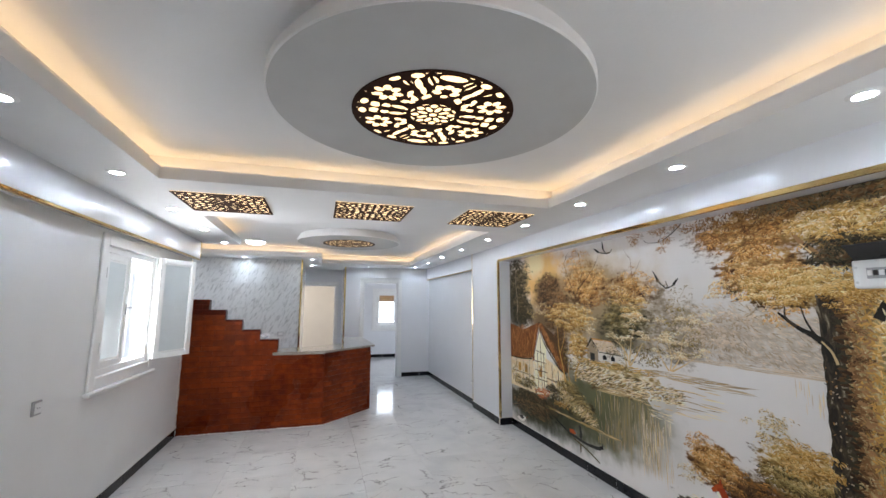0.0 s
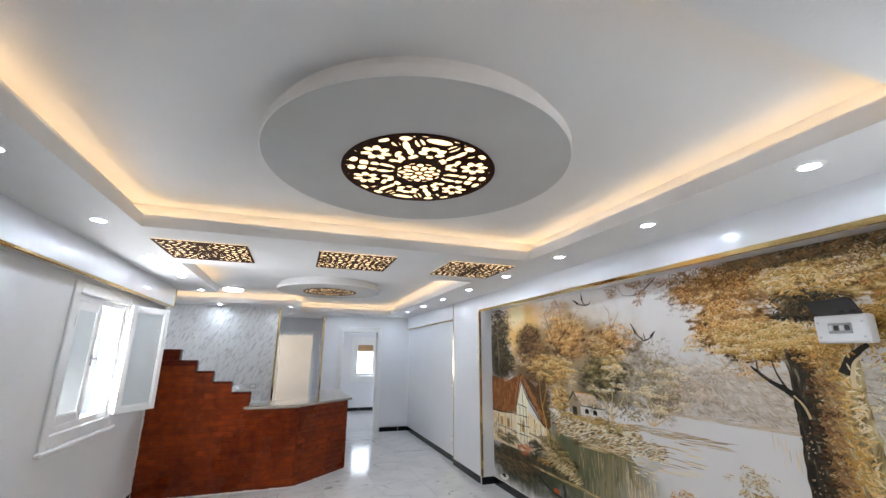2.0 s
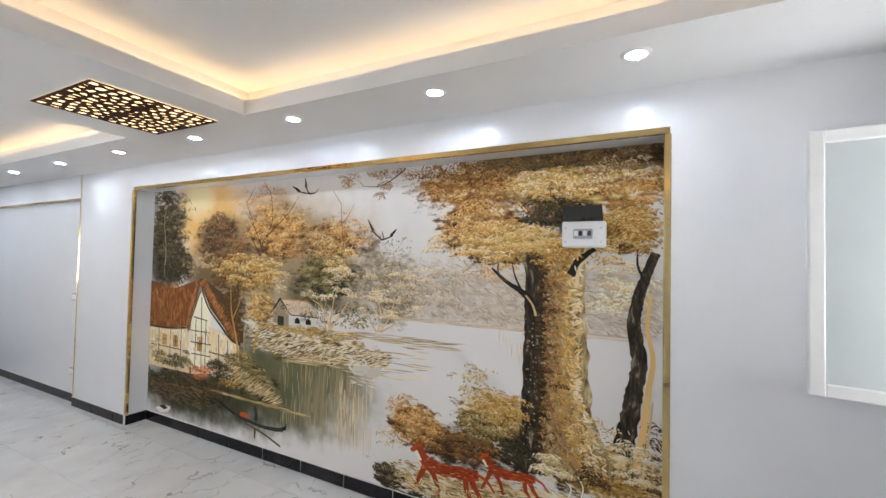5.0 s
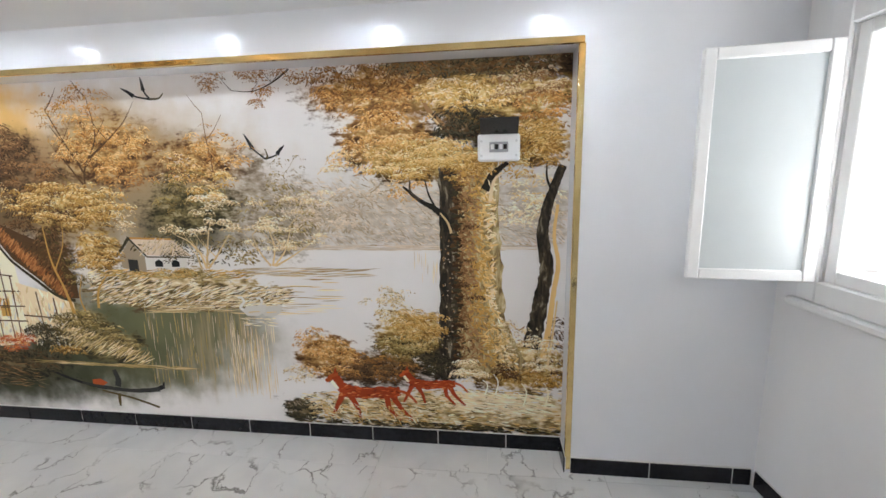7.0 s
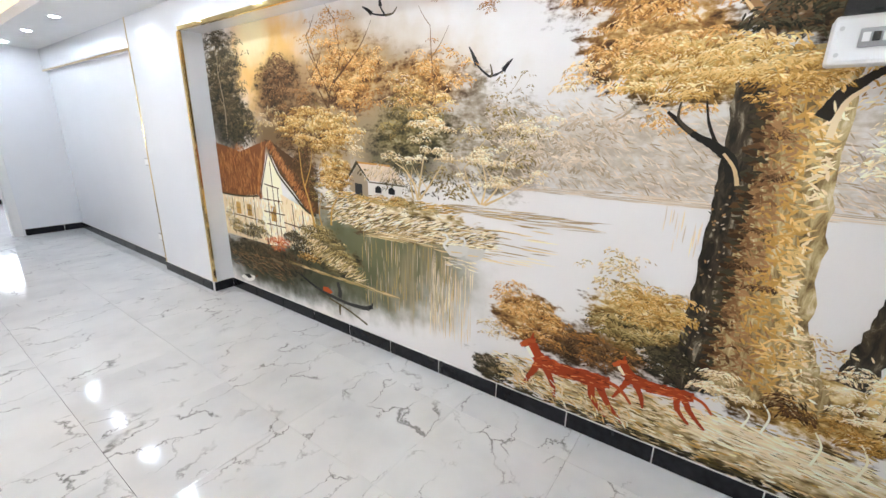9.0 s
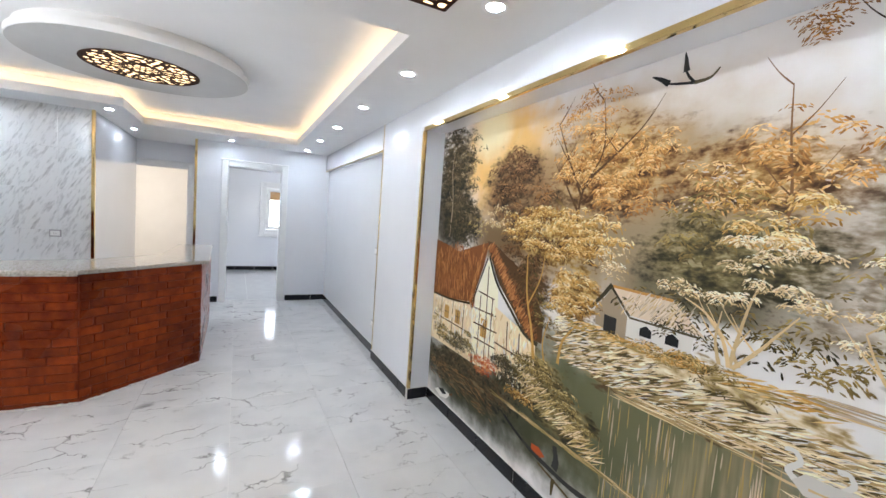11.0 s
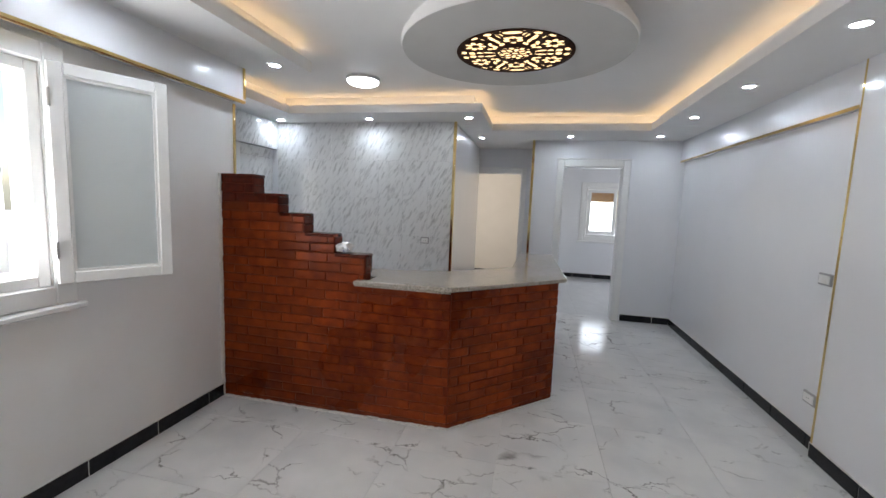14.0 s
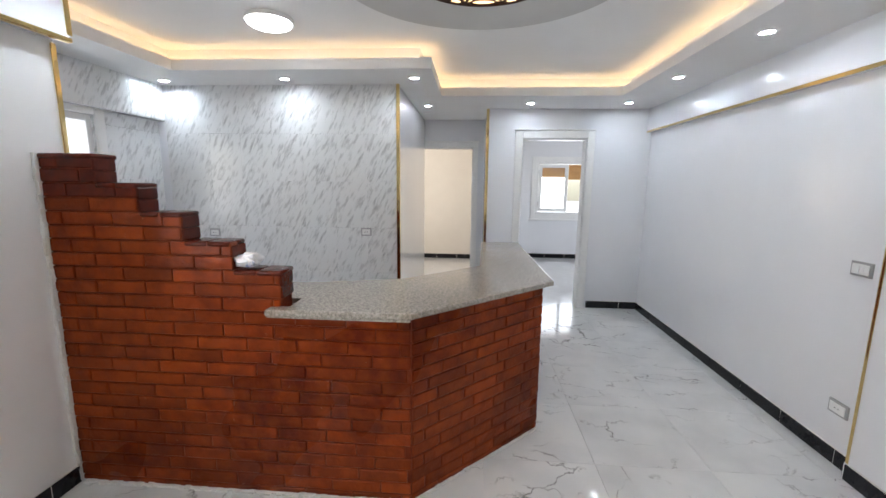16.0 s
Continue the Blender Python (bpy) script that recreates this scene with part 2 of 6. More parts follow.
# the rooms past the two doorways
structure("floor_bedroom", M_GROUT, (1.9, 11.66, -0.12, 3.2, 14.3, -0.002), (3.1, 10.80, -0.12, 6.2, 14.3, -0.002), (0.9, 11.72, -0.12, 1.9, 14.3, -0.002), label="pale stone floor of the bedrooms", category="floor")
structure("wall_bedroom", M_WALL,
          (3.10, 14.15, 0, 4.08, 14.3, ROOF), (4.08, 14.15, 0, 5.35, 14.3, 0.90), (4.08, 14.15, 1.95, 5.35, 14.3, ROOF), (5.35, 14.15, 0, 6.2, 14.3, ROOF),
          # east wall with an invented gap, out of view, for the fill lamp
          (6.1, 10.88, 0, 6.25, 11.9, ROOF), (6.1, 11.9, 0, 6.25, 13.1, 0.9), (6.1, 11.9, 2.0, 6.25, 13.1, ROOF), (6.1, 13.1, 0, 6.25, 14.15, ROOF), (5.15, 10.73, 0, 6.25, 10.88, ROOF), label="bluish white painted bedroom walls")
structure("wall_bedroom_cream", M_CREAM,
          (0.9, 13.85, 0, 3.0, 14.0, ROOF), (3.0, 11.72, 0, 3.10, 14.3, ROOF), (0.75, 11.6, 0, 0.9, 12.3, ROOF), (0.75, 12.3, 0, 0.9, 13.3, 1.0), (0.75, 12.3, 2.0, 0.9, 13.3, ROOF), (0.75, 13.3, 0, 0.9, 14.0, ROOF), (0.9, 11.6, 0, 1.9, 11.72, ROOF),
          label="cream painted bedroom walls")
structure("ceiling_bedroom", M_MATT, (0.7, 11.72, 2.6, 6.25, 14.3, ROOF), (3.1, 10.88, 2.6, 6.25, 11.72, ROOF), label="plain white bedroom ceiling", category="ceiling")
structure("ground", M_GROUT, (-40, -40, -0.6, 45, 55, -0.5), label="pale ground outside", category="ground")

# ---- trims, skirting ----
def rail(name, mat, rows, label, category, m=None):
    return tagged(boxes(name, mat, *rows, m=m, edge=0.002), label, category, kind="structure")


T = 0.008
gold = [
    ("mural", [(EAST - T, 2.47, 2.150, EAST - 0.001, 6.80, 2.180), (EAST - 0.001, 2.487, 2.152, EAST + 0.020, 6.80, 2.159)], "gold mirror strip over the mural recess"),
    ("mural side", [(EAST - T, 2.465, 0.02, EAST - 0.001, 2.492, 2.150), (EAST - 0.001, 2.488, 0.02, EAST + 0.018, 2.494, 2.150)], "upright gold mirror strip beside the mural"),
    ("mural side", [(EAST - T, 6.795, 0.09, EAST - 0.001, 6.822, 2.150), (EAST - 0.001, 6.793, 0.09, EAST + 0.018, 6.799, 2.150)], "upright gold mirror strip beside the mural"),
    ("pillar", [(EAST - 0.005, 7.790, 0.09, EAST - 0.001, 7.803, LOW), (EAST - 0.005, 7.803, 0.09, 4.815, 7.808, 2.11)], "upright gold strip on the pillar edge"),
    ("beam", [(EAST - 0.006, 7.81, 2.104, EAST - 0.001, 10.72, 2.126)], "thin gold strip under the beam"),
    ("beam", [(0.956, 1.4, 2.128, 0.964, 7.608, 2.146), (0.936, 1.4, 2.126, 0.956, 7.608, 2.138)], "gold strip under the beam"),
    ("beam end", [(0.956, 7.588, 2.157, 0.963, 7.612, LOW), (0.935, 7.602, 2.157, 0.956, 7.608, LOW)], "upright gold mirror strip at the beam end"),
    ("wall end", [(0.872, 7.582, 1.63, 0.880, 7.606, 2.125)], "upright gold mirror strip at the wall end"),
    ("tile edge", [(2.118, 9.478, 0.02, 2.146, 9.487, LOW), (2.140, 9.487, 0.02, 2.147, 9.512, LOW)], "upright gold mirror strip on the tiled corner"),
    ("passage edge", [(2.962, 10.720, 0.09, 2.992, 10.728, LOW), (2.960, 10.728, 0.09, 2.968, 10.752, LOW)], "upright gold mirror strip on the passage corner"),
]
for _, rows, words in gold:
    rail("gold_trim", M_GOLD, rows, words, "trim")


def skirting(a, b, m=None, tall=0.088, thick=0.012):
    """Black skirting tiles 0.40 m long, from a to b; the wall lies to the left of the way."""
    a, b = Vector((*a, 0)), Vector((*b, 0))
    way, long = (b - a).normalized(), (b - a).length
    turn = Matrix.Translation(a) @ Matrix.Rotation(math.atan2(way.y, way.x), 4, "Z")
    if m:
        turn = m @ turn
    base = tagged(boxes("baseboard", M_GROUT, (0, -thick * 0.6, 0.0, long, -0.001, tall + 0.004), m=turn), "black tile skirting with pale joints", "baseboard", kind="structure")
    at = 0.0
    while at < long - 0.01:
        end = min(at + 0.397, long)
        part("skirting_tile", tile_bm(at + 0.0015, end - 0.0015, thick, tall, turn), M_BLACK, base)
        at += 0.40
    return base


def tile_bm(x0, x1, thick, tall, turn):
    bm = bmesh.new()
    add_box(bm, x0, -thick, 0.002, x1, -0.0012, tall, m=turn)
    bevel(bm, 0.0015, 1)
    return bm


skirting((5.0 - 0.027, 6.797), (5.0 - 0.027, 2.49))
skirting((EAST, 2.465), (EAST, 1.58))
skirting((EAST, 7.80), (EAST, 6.83))
skirting((4.792, 6.80), (4.96, 6.80)), skirting((4.96, 2.487), (4.792, 2.487)), skirting((4.838, 7.80), (4.792, 7.80))
skirting((4.85, 10.72), (4.85, 7.82))
skirting((4.24, 10.73), (4.84, 10.73))
skirting((2.975, 10.73), (3.29, 10.73))
skirting((WEST, 1.30), (WEST, 7.44))
skirting((-0.02, 0), (-3.9, 0), m=SOUTH)
skirting((3.12, 14.15), (6.1, 14.15))
skirting((0.92, 13.85), (2.99, 13.85))

# ---- doorways ----
def door_frame(name, x0, x1, y, top, label, deep=0.15, wide=0.085):
    f = tagged(new(name), label, "door frame", kind="structure")
    part("jamb", box_bm((x0 - wide, y - 0.022, 0, x0, y - 0.001, top + wide), (x0 - 0.001, y - 0.001, 0, x0 + 0.012, y + deep, top), edge=0.004), M_PVC, f)
    part("jamb", box_bm((x1, y - 0.022, 0, x1 + wide, y - 0.001, top + wide), (x1 - 0.012, y - 0.001, 0, x1 + 0.001, y + deep, top), edge=0.004), M_PVC, f)
    part("lintel", box_bm((x0 + 0.001, y - 0.0215, top, x1 - 0.001, y - 0.001, top + wide), (x0 + 0.012, y - 0.001, top - 0.012, x1 - 0.012, y + deep, top - 0.001), edge=0.004), M_PVC, f)
    part("moulding", box_bm((x0 - wide - 0.008, y - 0.034, top + wide, x1 + wide + 0.008, y - 0.001, top + wide + 0.018), edge=0.006), M_PVC, f)
    return f


def box_bm(*rows, edge=0.0):
    bm = bmesh.new()
    for r in rows:
        add_box(bm, *r)
    if edge:
        bevel(bm, edge, 1)
    return bm


door_frame("door_1", 3.386, 4.134, 10.73, 2.035, "white painted open doorway frame without a leaf")
door_frame("door_2", 2.061, 2.809, 11.60, 1.995, "white painted open doorway frame without a leaf", 0.12, 0.07)


# ---- windows ----
M_FROST = material("frosted_glass", (0.60, 0.64, 0.65), 0.34, second=(0.64, 0.68, 0.69), grain=6)
M_FROST.node_tree.nodes["Principled BSDF"].inputs["Transmission Weight"].default_value = 0.12
M_GLASS = material("clear_glass", (0.95, 0.97, 0.97), 0.02)
M_GLASS.node_tree.nodes["Principled BSDF"].inputs["Transmission Weight"].default_value = 1.0
M_LOUVRE = material("white_shutter_paint", (0.82, 0.82, 0.80), 0.45, second=(0.86, 0.86, 0.84), grain=12)


def leaf(parent, wide, high, m, pane=None, handle=True, bar=0.055):
    """A casement leaf in x 0..wide, z 0..high, its hinge at x = 0."""
    bm = bmesh.new()
    for r in ((0, -0.018, 0, bar, 0.018, high), (wide - bar, -0.018, 0, wide, 0.018, high), (bar + 0.0005, -0.0175, 0, wide - bar - 0.0005, 0.0175, bar), (bar + 0.0005, -0.0175, high - bar, wide - bar - 0.0005, 0.0175, high)):
        add_box(bm, *r)
    bevel(bm, 0.004, 1)
    ob = part("casement", bm, M_PVC, parent)
    ob.matrix_local = m
    g = part("pane", box_bm((bar - 0.004, -0.004, bar - 0.004, wide - bar + 0.004, 0.004, high - bar + 0.004)), pane or M_FROST, ob)
    g.visible_shadow = False
    bead = part("glazing_bead", box_bm((bar, -0.012, bar, bar + 0.012, -0.005, high - bar), (wide - bar - 0.012, -0.012, bar, wide - bar, -0.005, high - bar), (bar + 0.013, -0.0115, bar, wide - bar - 0.013, -0.005, bar + 0.012), (bar + 0.013, -0.0115, high - bar - 0.012, wide - bar - 0.013, -0.005, high - bar)), M_PVC, ob)
    if handle:
        hb = bmesh.new()
        add_box(hb, wide - 0.04, -0.026, high * 0.45, wide - 0.018, -0.018, high * 0.45 + 0.09)
        add_box(hb, wide - 0.036, -0.050, high * 0.45 + 0.05, wide - 0.022, -0.026, high * 0.45 + 0.066)
        add_box(hb, wide - 0.125, -0.062, high * 0.45 + 0.05, wide - 0.022, -0.050, high * 0.45 + 0.066)
        bevel(hb, 0.003, 1)
        part("window_handle", hb, M_GREYPL, ob, "grey lever handle")
    for hz in (0.12, high - 0.2):
        hg = bmesh.new()
        add_disc(hg, 0.0, -0.022, hz, hz + 0.08, 0.008, n=10)
        part("hinge", hg, M_STEEL, ob)
    return ob


def window(name, m, wide, high, deep, label, shutter=True, back=0.12):
    """A window in local x 0..wide, z 0..high; y = 0 is the room's wall face, the outside lies at +y."""
    w = tagged(new(name), label, "window", kind="structure")
    w.matrix_world = m
    part("window_frame", box_bm((0, 0.01, 0, 0.05, deep - 0.01, high), (wide - 0.05, 0.01, 0, wide, deep - 0.01, high), (0.0505, 0.0105, 0, wide - 0.0505, deep - 0.0105, 0.05), (0.0505, 0.0105, high - 0.05, wide - 0.0505, deep - 0.0105, high), edge=0.004), M_PVC, w)
    part("architrave", box_bm((-0.09, -0.02, -0.09, -0.001, -0.001, high + 0.09), (wide + 0.001, -0.02, -0.09, wide + 0.09, -0.001, high + 0.09), (-0.0005, -0.0195, high + 0.001, wide + 0.0005, -0.001, high + 0.09), (-0.0005, -0.0195, -0.09, wide + 0.0005, -0.001, -0.001), edge=0.005), M_PVC, w)
    part("window_sill", box_bm((-0.12, -0.045, -0.125, wide + 0.12, -0.001, -0.092), edge=0.008), M_PVC, w)
    if shutter:
        for x0, x1 in ((0.055, wide / 2 - 0.01), (wide / 2 + 0.01, wide - 0.055)):
            s = part("shutter", box_bm((x0, deep + 0.02, 0.06, x0 + 0.05, deep + 0.05, high - 0.06), (x1 - 0.05, deep + 0.02, 0.06, x1, deep + 0.05, high - 0.06), (x0 + 0.0505, deep + 0.0205, 0.06, x1 - 0.0505, deep + 0.0495, 0.11), (x0 + 0.0505, deep + 0.0205, high - 0.11, x1 - 0.0505, deep + 0.0495, high - 0.06), edge=0.003), M_LOUVRE, w, "white louvred shutter")
            slat = None
            z = 0.13
            while z < high - 0.13:
                if slat is None:
                    sb = bmesh.new()
                    add_box(sb, x0 + 0.05, -0.018, -0.003, x1 - 0.05, 0.018, 0.003, m=Matrix.Rotation(radians(-35), 4, "X"))
                    slat = part("slat", sb, M_LOUVRE, s)
                    ob = slat
                else:
                    ob = new("slat", slat.data)
                    ob.parent = s
                ob.location = (0, deep + 0.035, z)
                z += 0.034
    return w


# west wall: the room lies at +x, so local x runs along +y turned
WW = Matrix.Translation((WEST, 5.40, 1.02)) @ Matrix.Rotation(radians(90), 4, "Z")
w1 = window("window_1", WW, 1.0, 1.0, 0.15, "white casement window, one leaf open, shutters outside")
leaf(w1, 0.44, 0.90, Matrix.Translation((0.055, 0.03, 0.05)), handle=True)
leaf(w1, 0.46, 1.0, Matrix.Translation((1.0, -0.035, 0.01)) @ Matrix.Rotation(radians(-27), 4, "Z"), handle=False)
SW = SOUTH @ Matrix.Translation((-0.22, 0, 1.12)) @ Matrix.Rotation(radians(180), 4, "Z")
w2 = window("window_2", SW, 0.98, 0.98, 0.20, "white casement window, one leaf open, shutters outside")
leaf(w2, 0.47, 0.93, Matrix.Translation((0.0, -0.035, 0.0)) @ Matrix.Rotation(radians(-101), 4, "Z"), handle=False, bar=0.045)
leaf(w2, 0.44, 0.88, Matrix.Translation((0.925, 0.03, 0.05)) @ Matrix.Rotation(radians(180), 4, "Z"), handle=False)
KW = Matrix.Translation((-0.16, 7.95, 1.05)) @ Matrix.Rotation(radians(90), 4, "Z")
w3 = window("window_3", KW, 0.88, 0.95, 0.19, "white kitchen window in the tiled wall", shutter=False)
BW = Matrix.Translation((4.08, 14.15, 0.90))
w4 = window("window_4", BW, 1.27, 1.05, 0.15, "white sliding bedroom window", shutter=False)
part("roller_blind", box_bm((0.66, 0.10, 0.70, 1.215, 0.11, 0.995), (0.06, 0.105, 0.74, 0.65, 0.115, 0.995)), material("orange_wood", (0.42, 0.20, 0.06), 0.5, second=(0.55, 0.30, 0.11), grain=9, stretch=(1, 1, 12)), w4, "orange wooden blind half drawn")
leaf(w4, 0.58, 0.94, Matrix.Translation((0.055, 0.03, 0.055)), pane=M_GLASS, handle=False)
CW = Matrix.Translation((0.90, 12.30, 1.0)) @ Matrix.Rotation(radians(90), 4, "Z")
w5 = window("window_5", CW, 1.0, 1.0, 0.15, "white bedroom window with an open leaf", shutter=False)
leaf(w5, 0.5, 0.95, Matrix.Translation((1.0, -0.035, 0.02)) @ Matrix.Rotation(radians(-75), 4, "Z"), handle=False)

# ---- ceiling: coves, discs, lamps ----
def cove(runs, label):
    c = thing("cove_light", label, "cove light")
    for x0, y0, x1, y1 in runs:
        part("led_strip", box_bm((min(x0, x1) - 0.006, min(y0, y1) - 0.006, 2.437, max(x0, x1) + 0.006, max(y0, y1) + 0.006, 2.447)), M_LED, c)
    return c


def strip_runs(ring, by):
    inner = offset(ring, by)
    return [(*inner[i], *inner[(i + 1) % len(inner)]) for i in range(len(inner))]


cove(strip_runs(COVE_1, 0.045), "warm led strip hidden in the ceiling cove")
cove(strip_runs(COVE_2, 0.045), "warm led strip hidden in the stepped ceiling cove")


def cut_plate(name, solid, half, n, thick, mat):
    """A flat plate of side 2 * half with real cut-outs: solid(u, v) is above zero where the wood stays."""
    u = np.linspace(-1.0, 1.0, n + 1)
    f = solid(*np.meshgrid(u, u, indexing="ij"))
    verts, faces, seen = [], [], {}

    def vertex(key, x, y, z):
        if (key, z) not in seen:
            seen[(key, z)] = len(verts)
            verts.append((x * half, y * half, z))
        return seen[(key, z)]

    for a in range(n):
        for b in range(n):
            ring = [(a, b), (a + 1, b), (a + 1, b + 1), (a, b + 1)]
            val = [f[q] for q in ring]
            if max(val) <= 0:
                continue
            out, cut = [], []
            for k in range(4):
                p, q, fp, fq = ring[k], ring[(k + 1) % 4], val[k], val[(k + 1) % 4]
                if fp > 0:
                    out.append((p, u[p[0]], u[p[1]]))
                if (fp > 0) != (fq > 0):
                    t = fp / (fp - fq)
                    spot = ((min(p, q), max(p, q)), u[p[0]] + t * (u[q[0]] - u[p[0]]), u[p[1]] + t * (u[q[1]] - u[p[1]]))
                    out.append(spot)
                    cut.append(spot)
            faces.append([vertex(*c, -thick) for c in out])
            for c, e in zip(cut[::2], cut[1::2]):
                faces.append([vertex(*c, -thick), vertex(*e, -thick), vertex(*e, 0.0), vertex(*c, 0.0)])
    me = bpy.data.meshes.new(name)
    me.from_pydata(verts, [], faces)
    me.materials.append(mat)
    return me


def hole(u, v, x, y, a, b, turn=0.0):
    """Above zero inside one rounded opening."""
    c, e = math.cos(radians(turn)), math.sin(radians(turn))
    p, q = (u - x) * c + (v - y) * e, -(u - x) * e + (v - y) * c
    return (1.0 - np.sqrt((p / a) ** 2 + (q / b) ** 2)) * min(a, b)


def round_scrolls(u, v):
    """A rosette in the middle, four rosettes, two palmettes and scrolls between them."""
    open_ = -np.ones_like(u)
    x, y = np.abs(u), np.abs(v)

    def cut(*row, at=None):
        nonlocal open_
        px, py, a, b, *turn = row
        open_ = np.maximum(open_, hole(*(at or (x, y)), px, py, a * 1.06, b * 1.06, *turn))

    def bar(line, w):
        """A bar of half width w along a broken line."""
        nonlocal open_
        for (ax, ay), (bx, by) in zip(line, line[1:]):
            dx, dy = bx - ax, by - ay
            t = np.clip(((x - ax) * dx + (y - ay) * dy) / (dx * dx + dy * dy), 0, 1)
            open_ = np.minimum(open_, np.hypot(x - ax - t * dx, y - ay - t * dy) - w)

    def ring(cx, cy, r, w):
        nonlocal open_
        open_ = np.minimum(open_, np.abs(np.hypot(x - cx, y - cy) - r) - w)

    for k in range(8):
        a = k * math.pi / 4 + 0.2
        cut(0.145 * math.cos(a), 0.145 * math.sin(a), 0.070, 0.036, math.degrees(a), at=(u, v))
        a += math.pi / 8
        cut(0.225 * math.cos(a), 0.225 * math.sin(a), 0.050, 0.044, math.degrees(a), at=(u, v))
        cut(0.275 * math.cos(a + 0.39), 0.275 * math.sin(a + 0.39), 0.018, 0.050, math.degrees(a + 0.39), at=(u, v))
    cut(0, 0, 0.048, 0.048)
    for k in range(7):
        a = k * 2 * math.pi / 7 + 0.5
        cut(0.63 + 0.118 * math.cos(a), 0.375 + 0.118 * math.sin(a), 0.060, 0.044, math.degrees(a))
    for row in ((0.0, 0.86, 0.15, 0.060, 0), (0.20, 0.76, 0.055, 0.10, -28), (0.0, 0.68, 0.055, 0.050, 0), (0.095, 0.645, 0.050, 0.055, 0), (0.105, 0.55, 0.058, 0.045, 30), (0.0, 0.475, 0.045, 0.040, 0),
                (0.19, 0.415, 0.040, 0.095, 35), (0.255, 0.535, 0.035, 0.085, -20), (0.33, 0.34, 0.075, 0.048, 45), (0.405, 0.255, 0.055, 0.060, 0), (0.325, 0.245, 0.040, 0.040, 0), (0.385, 0.435, 0.035, 0.070, 10),
                (0.335, 0.655, 0.040, 0.105, -22), (0.455, 0.655, 0.060, 0.045, 35), (0.385, 0.815, 0.070, 0.050, -25), (0.60, 0.70, 0.075, 0.042, -48), (0.185, 0.925, 0.035, 0.020, -10),
                (0.45, 0.085, 0.090, 0.042, 8), (0.60, 0.075, 0.050, 0.060, 0), (0.73, 0.075, 0.070, 0.065, 20), (0.865, 0.115, 0.045, 0.070, 8), (0.80, 0.30, 0.03, 0.05, 20), (0.345, 0.05, 0.022, 0.026, 0)):
        cut(*row)
    for a in (4, 21, 37, 54, 71):
        cut(0.935 * math.cos(radians(a)), 0.935 * math.sin(radians(a)), 0.016, 0.016, 0)
    ring(0, 0, 0.315, 0.020), ring(0.63, 0.375, 0.205, 0.018), ring(0.63, 0.375, 0.02, 0.022), ring(0, 0.60, 0.185, 0.014)
    bar([(0.30, 0.10), (0.44, 0.155), (0.50, 0.22)], 0.016)
    bar([(0.20, 0.25), (0.27, 0.40), (0.34, 0.55), (0.50, 0.72), (0.60, 0.80)], 0.018)
    bar([(0.34, 0.55), (0.42, 0.52), (0.47, 0.48)], 0.014)
    bar([(0.16, 0.70), (0.24, 0.82), (0.29, 0.95)], 0.018)
    bar([(0.43, 0.30), (0.36, 0.29), (0.365, 0.345)], 0.012)
    bar([(0.55, 0.02), (0.66, 0.03), (0.68, 0.17)], 0.014)
    bar([(0.80, 0.02), (0.80, 0.20)], 0.014)
    open_ = np.minimum(open_, 0.955 - np.sqrt(u ** 2 + v ** 2))
    return np.minimum(-open_, 1.0 - np.sqrt(u ** 2 + v ** 2))


def square_cells(seed):
    """Rounded cells between winding bars, the same in the four quarters, in a square frame."""
    rnd = random.Random(seed)
    seeds = []
    for _ in range(900):
        p = (rnd.uniform(0.02, 0.95), rnd.uniform(0.02, 0.95))
        if all(math.hypot(p[0] - a, p[1] - b) > 0.135 for a, b in seeds):
            seeds.append(p)

    def solid(u, v):
        x, y = np.abs(u), np.abs(v)
        d = np.sort(np.stack([np.hypot(x - a, y - b) for a, b in seeds] + [np.hypot(x + a, y - b) for a, b in seeds if a < 0.15] + [np.hypot(x - a, y + b) for a, b in seeds if b < 0.15]), axis=0)
        bars = 0.064 - (d[1] - d[0])
        return np.minimum(np.maximum(bars, np.maximum(x, y) - 0.945), 0.999 - np.maximum(x, y))

    return solid


FRET_ROUND = cut_plate("fretwork", round_scrolls, 0.372, 190, 0.004, M_FRET)
FRET_SQUARE = [cut_plate("fretwork", square_cells(q), 0.315, 120, 0.004, M_FRET) for q in (3, 8, 21)]


def fret(mesh, parent, z):
    ob = new("fretwork", mesh)
    ob.parent, ob["label"] = parent, "dark brown cut-out fretwork"
    ob.location = (0, 0, z)


def ceiling_disc(x, y, label):
    t = thing("ceiling_medallion", label, "ceiling medallion", Matrix.Translation((x, y, 2.45)), "ceiling medallions")
    bm = bmesh.new()
    R, r = 0.725, 0.355
    prof = [(r, 0.03), (r, 0.0), (R - 0.006, 0.0), (R, 0.006), (R, 0.045), (R - 0.03, 0.05), (R - 0.035, 0.0995)]
    n = 96
    rows = [[bm.verts.new((q * math.cos(2 * math.pi * i / n), q * math.sin(2 * math.pi * i / n), z)) for q, z in prof] for i in range(n)]
    for i in range(n):
        for j in range(len(prof) - 1):
            f = bm.faces.new((rows[i][j], rows[(i + 1) % n][j], rows[(i + 1) % n][j + 1], rows[i][j + 1]))
            f.material_index = 0 if j < 2 else 1
    part("disc", bm, [M_DISC, M_CEIL], t, "grey painted underside")
    bm = bmesh.new()
    add_disc(bm, 0, 0, -0.0012, 0.02, r - 0.002, n=64)
    part("light_panel", bm, M_PANEL, t, "warm glowing panel")
    fret(FRET_ROUND, t, -0.0016)
    return t


